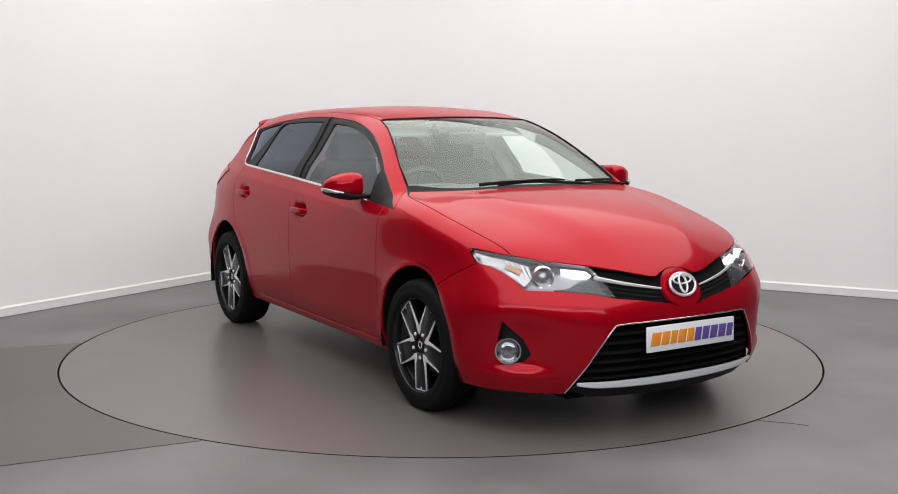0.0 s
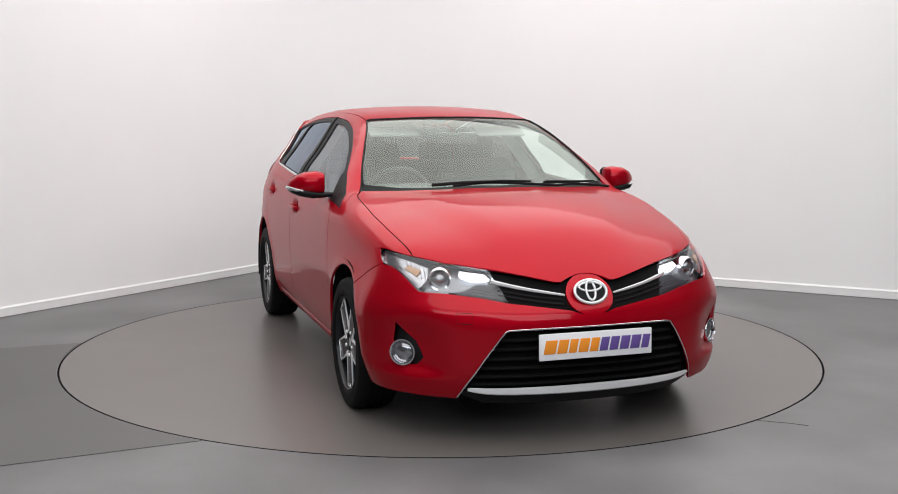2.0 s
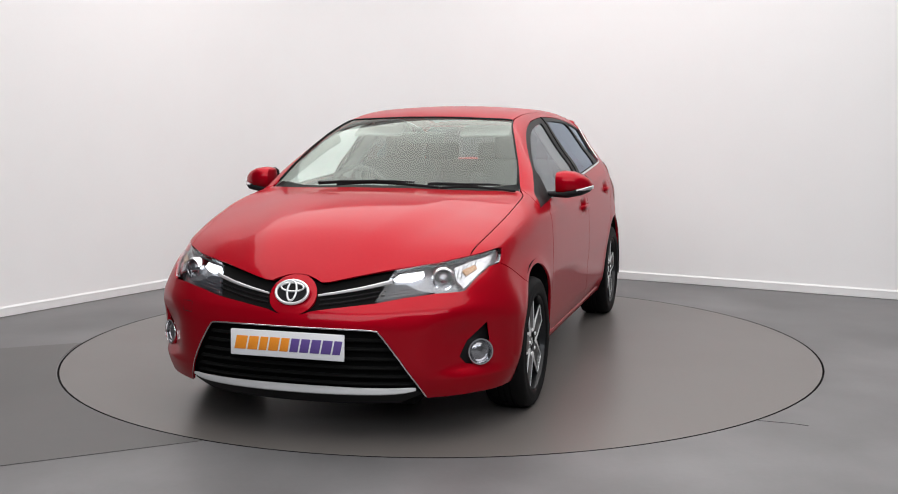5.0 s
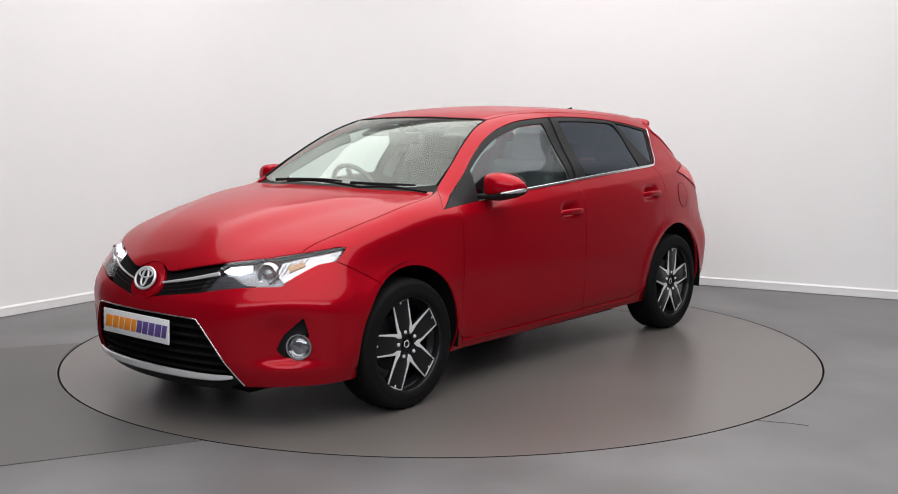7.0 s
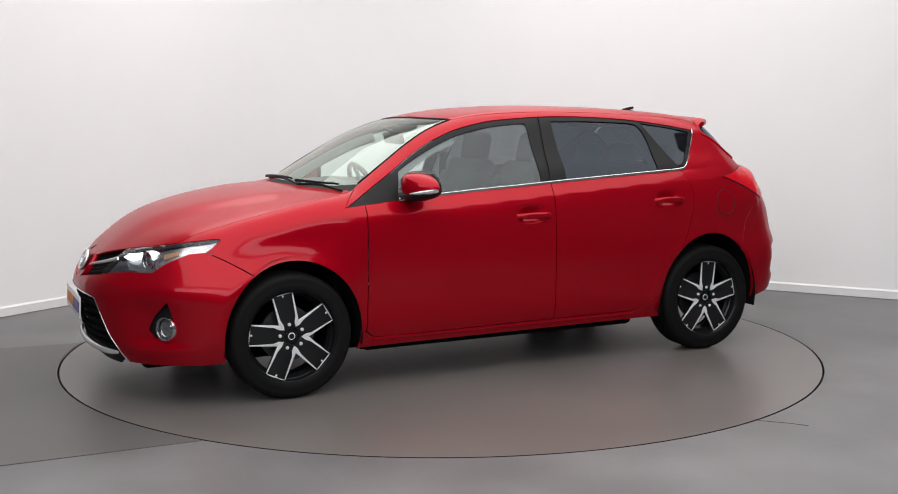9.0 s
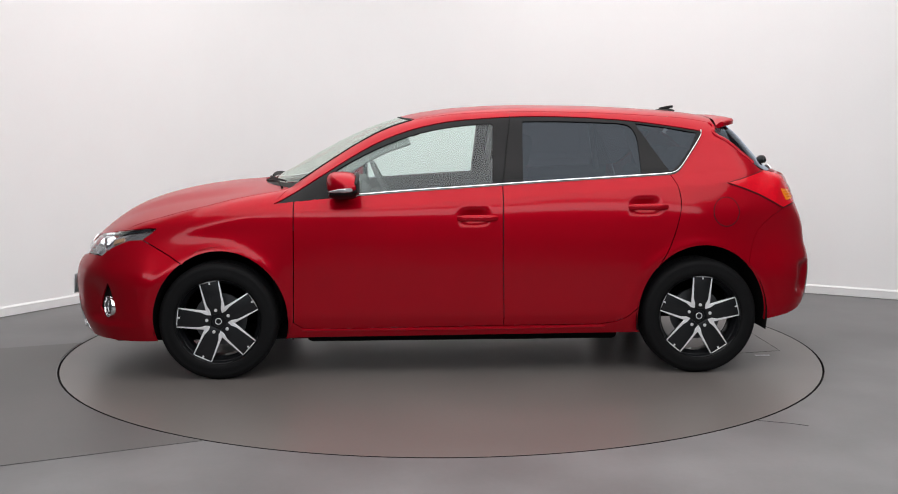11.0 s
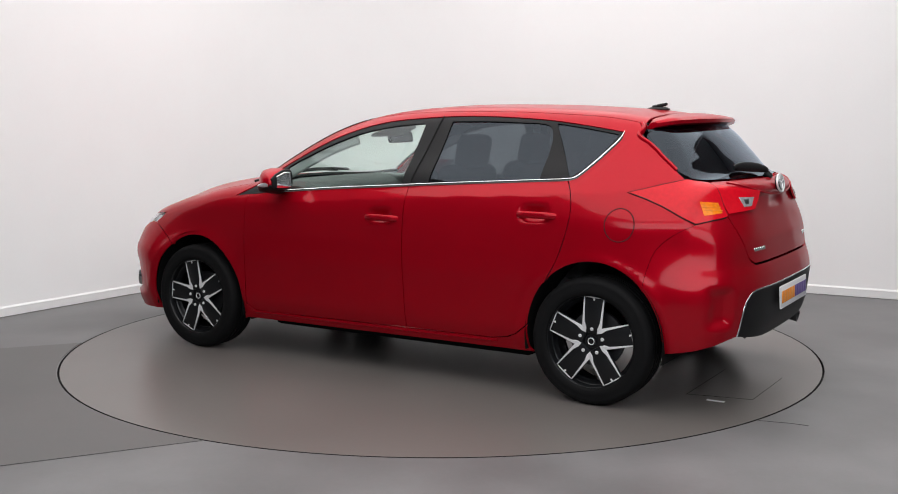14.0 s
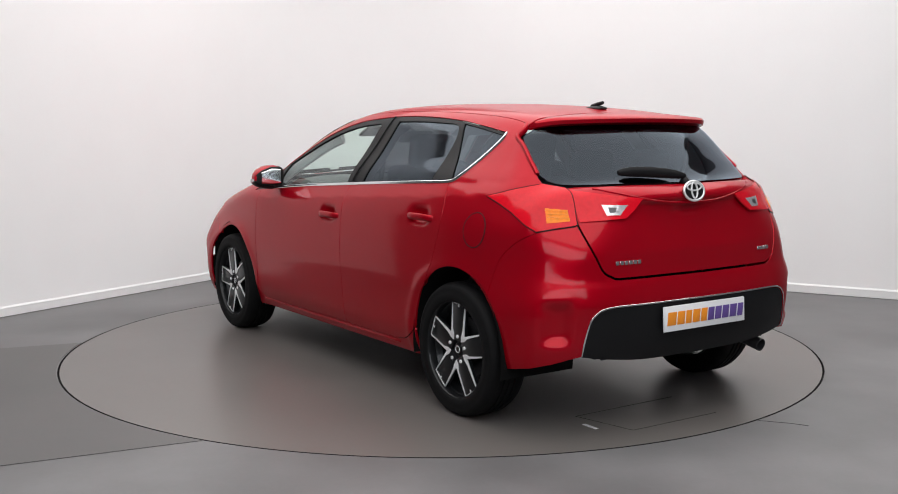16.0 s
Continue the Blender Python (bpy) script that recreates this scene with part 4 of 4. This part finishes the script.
def mirror(s):
    """Door mirror: red shell over a black base, silver-edged indicator, glass behind."""
    def at(y):
        return y * s
    root = shell("door_mirror", [((.655, at(.785), .985), (.03, .012), .8), ((.65, at(.85), .985), (.045, .018), .8), ((.63, at(.90), .988), (.075, .024), .7),
                                 ((.625, at(.97), 1.0), (.07, .022), .7), ((.60, at(1.005), 1.01), (.05, .016), .8), ((.585, at(1.02), 1.018), (.025, .008), .9)], BLACK, car, "black mirror base")
    shell("mirror_shell", [((.63, at(.832), 1.045), (.030, .050), .7), ((.635, at(.842), 1.045), (.064, .058), .65), ((.635, at(.88), 1.048), (.080, .062), .65), ((.628, at(.93), 1.047), (.078, .057), .65),
                           ((.612, at(.975), 1.040), (.064, .046), .7), ((.596, at(1.005), 1.032), (.044, .032), .75), ((.585, at(1.02), 1.026), (.022, .016), .8)], RED, root, "red mirror shell")
    shell("mirror_rim", [((.560, at(.838), 1.045), (.010, .044), .7), ((.553, at(.86), 1.046), (.012, .057), .65), ((.550, at(.92), 1.047), (.012, .056), .65),
                         ((.553, at(.98), 1.038), (.012, .043), .7), ((.560, at(1.010), 1.030), (.010, .026), .75)], BLACK, root, "black rim round the mirror glass")
    shell("mirror_glass", [((.542, at(.862), 1.045), (.004, .042), .7), ((.5385, at(.92), 1.046), (.004, .045), .7), ((.5415, at(.985), 1.036), (.004, .032), .7)], CHROME, root, "silvered mirror glass")
    shell("mirror_indicator", [((.655, at(.955), 1.007), (.048, .008), .8), ((.636, at(.99), 1.012), (.044, .011), .8), ((.606, at(1.015), 1.018), (.034, .012), .8), ((.592, at(1.026), 1.022), (.018, .009), .8)], CLEAR_LAMP, root, "clear mirror indicator")


mirror(1), mirror(-1)


def handle(x, z, s):
    P = on("S", [(x - .105, z), (x, z), (x + .105, z)], True)
    N = normal(P)
    Q = P + N * .016
    Q[0], Q[-1] = P[0] - N[0] * .006, P[-1] - N[-1] * .006
    Q[1:3] = P[1:3] + N[1:3] * np.array([[.009], [.014]])
    Q[-3:-1] = P[-3:-1] + N[-3:-1] * np.array([[.014], [.009]])
    if s < 0:
        Q = flip(Q)
    part("door_handle", tube(Q, lambda t: .0145 + .003 * math.sin(math.pi * t), 14, flat=.55), RED, car, "red pull handle")


for s in (1, -1):
    handle(-.082, .858, s), handle(-1.005, .912, s)


def wiper(y0, y1, x0, x1):
    """Wiper: curved arm and blade resting on the screen."""
    base = on("T", [(x0, y0), ((x0 + x1) / 2 + .01, (y0 + y1) / 2), (x1, y1)], True)
    N = normal(base)
    arm = part("wiper", tube(base + N * .018, lambda t: .009 - .004 * t, 8, flat=.6), BLACK, car, "black wiper arm and blade")
    bl = on("T", [(x1 + .02, y1 + (y1 - y0) * .25), ((x0 + x1) / 2 + .005, (y0 + y1) / 2 + .03), (x0 + .015, y0 + (y1 - y0) * .2)], True)
    part("blade", tube(bl + normal(bl) * .008, .007, 8, flat=.7), BLACK, arm, "black rubber blade")


wiper(-.36, .18, 1.055, 1.062)
wiper(.25, .60, 1.07, .945)
# rear wiper
b = on("R", [(-.02, 1.10), (.10, 1.118), (.24, 1.128), (.33, 1.125)], True)
arm = part("rear_wiper", tube(b + normal(b) * .025, lambda t: .011 + .014 * math.sin(math.pi * t) ** .6, 10, flat=.6), BLACK, car, "black rear wiper")
part("wiper_pivot", lathe([(.0005, .03), (.014, .03), (.018, .02), (.02, -.01)], 20, "x"), BLACK, arm, m=pose(-1.885, -.02, 1.10, 0, 35, 180))
# aerial
root = shell("roof_aerial", [((-1.30, -.028, 1.432), (.05, .003), .9), ((-1.30, -.02, 1.434), (.060, .010), .9), ((-1.30, 0, 1.435), (.064, .014), .9), ((-1.30, .02, 1.434), (.060, .010), .9), ((-1.30, .028, 1.432), (.05, .003), .9)], BLACK, car, "black roof aerial base")
part("aerial_stub", tube([(-1.27, 0, 1.444), (-1.32, 0, 1.456), (-1.35, 0, 1.462)], lambda t: .011 - .003 * t, 10), BLACK, root, "folded black aerial stub")

# small silver badges as bars on the tailgate
for y0, n, z0 in ((.485, 6, .765), (-.42, 4, .772)):
    for i in range(n):
        y = y0 - i * .024
        skin("badge_bar", on("R", [(y, z0 - .009), (y - .019, z0 - .009), (y - .019, z0 + .009), (y, z0 + .009)]), "rear", CHROME, car, lift=.004, deep=.004, gap=.001)

# ---------------------------------------------------------------- cabin
def cushion(sx, sy, sz, m, mat, parent, name, label=""):
    bm = box(sx, sy, sz, (0, 0, 0), min(sx, sy, sz) * .42, 4)
    return part(name, bm, mat, parent, label, m=m)


def seat(x, y, w=.50):
    base = cushion(.52, w, .17, pose(x, y, .52, 0, -6, 0), CLOTH, car, "seat", "dark cloth front seat")
    cushion(.13, w, .62, base.matrix_basis.inverted() @ pose(x - .29, y, .83, 0, -14, 0), CLOTH, base, "backrest")
    for q in (-.215, .215):
        cushion(.17, .10, .50, base.matrix_basis.inverted() @ pose(x - .265, y + q * w / .5, .80, 0, -14, 0), CLOTH, base, "side_bolster")
    cushion(.10, .27, .19, base.matrix_basis.inverted() @ pose(x - .385, y, 1.205, 0, -12, 0), CLOTH, base, "headrest")
    for q in (-.05, .05):
        part("headrest_post", tube([(0, q, -.12), (0, q, 0)], .006, 8), STEEL, base, m=base.matrix_basis.inverted() @ pose(x - .365, y, 1.12, 0, -12, 0))


seat(.02, .37), seat(.02, -.37)
bench = cushion(.50, 1.22, .16, pose(-.86, 0, .54, 0, -6, 0), CLOTH, car, "rear_bench", "dark cloth rear bench")
inv = bench.matrix_basis.inverted()
cushion(.14, 1.22, .58, inv @ pose(-1.16, 0, .82, 0, -20, 0), CLOTH, bench, "backrest")
for y in (-.40, 0, .40):
    cushion(.09, .25, .15, inv @ pose(-1.27, y, 1.15, 0, -15, 0), CLOTH, bench, "headrest")

# dashboard, wheel, inner mirror, belts
dash = shell("dashboard", [((.72, -.70, .86), (.20, .14), .6), ((.74, -.4, .88), (.24, .15), .6), ((.76, 0, .88), (.25, .15), .6), ((.74, .4, .88), (.24, .15), .6), ((.72, .70, .86), (.20, .14), .6)], TRIM, car, "dark moulded dashboard")
part("instrument_hood", box(.16, .34, .09, (.60, -.37, .985), .035, 3), TRIM, dash, "instrument hood")
sw = part("steering_wheel", tube([(.185 * math.cos(a * math.pi / 20), .185 * math.sin(a * math.pi / 20), 0) for a in range(40)], .015, 10, True), TRIM, car, "dark steering wheel", m=pose(.42, -.37, .94, 0, -65, 0))
part("wheel_boss", box(.12, .14, .04, (0, 0, .01), .015), TRIM, sw)
for a in (0, 180, 270):
    part("wheel_spoke", box(.15, .035, .018, (.09, 0, 0), .006), TRIM, sw, m=pose(0, 0, 0, 0, 0, a + 90))
part("column", tube([(.42, -.37, .93), (.62, -.37, .86)], .04, 12), TRIM, dash)
im = cushion(.03, .25, .07, pose(.38, 0, 1.275, 0, 10, 0), TRIM, car, "inner_mirror", "dark inner mirror")
part("mirror_stalk", tube([(0, 0, .03), (.06, 0, .075)], .008, 8), TRIM, im)
for s in (1, -1):
    cushion(.13, .30, .018, pose(.20, .33 * s, 1.315, 0, 24, 0), LINING, car, "sun_visor", "pale sun visor")
    part("seat_belt", tube([(-.24, .60 * s, 1.17), (-.25, .66 * s, .9), (-.24, .70 * s, .55)], .024, 8, flat=.12, ref=(1, 0, 0)), CLOTH, car, "grey seat belt")
# inner skins: door cards, headlining, pillars, parcel shelf, boot
loop = join(on("S", belt(.86, -1.1, -.018)), on("S", [(-1.1, .9), (-1.0, .62), (-.9, .5), (-.8, .3), (.86, .3), (.86, .93)]))
skin("door_card", loop, "side", TRIM, car, "dark door lining", sides=2, lift=-.035, deep=.0, step=.05)
half = join(on("T", [(.22, 0), (.2, .3), (.16, .47)]), on("T", [(.16, .47), (-.4, .49), (-1.38, .50)]), on("T", [(-1.40, .5), (-1.42, 0)]))
skin("headlining", both(half), "top", LINING, car, "pale grey headlining", lift=-.03, deep=.0, step=.06)
for pts, rad in (([(.86, .985), (.66, 1.125), (.44, 1.243), (.28, 1.30)], .03), ([(-.255, 1.03), (-.275, 1.2), (-.29, 1.37)], .04), ([(-1.03, 1.09), (-.99, 1.2), (-.95, 1.36)], .035)):
    strip("pillar_lining", on("S", pts, True), -.045, rad, LINING, car, "pale pillar lining", sides=2, flat=.5)
part("parcel_shelf", box(.42, 1.16, .02, (-1.50, 0, .98), .006), TRIM, car, "dark parcel shelf")
part("boot_lining", box(.55, 1.08, .42, (-1.52, 0, .70), .05), DARK, car, "dark boot lining")


# ---------------------------------------------------------------- movement
def motions():
    rows = [(0, -58.8), (.25, -59.05), (.5, -59.8), (.75, -60.9), (1, -62.35), (1.5, -66.35), (2, -72.0), (2.5, -77.8), (3, -83.75), (3.5, -89.7), (4, -95.7),
            (5, -107.4), (6.3, -122.5), (7, -130.85), (8, -142.65), (9, -154.3), (10, -165.9), (11.3, -180.75), (12, -188.8), (13, -200.3), (14, -212.05), (15, -224.1), (16, -236.2)]
    turn = [(t, pose(0, 0, 0, 0, 0, a)) for t, a in rows]
    walk(turntable, turn)
    walk(car, [(t, m @ pose(-.070, -.012, 0)) for t, m in turn])


motions()
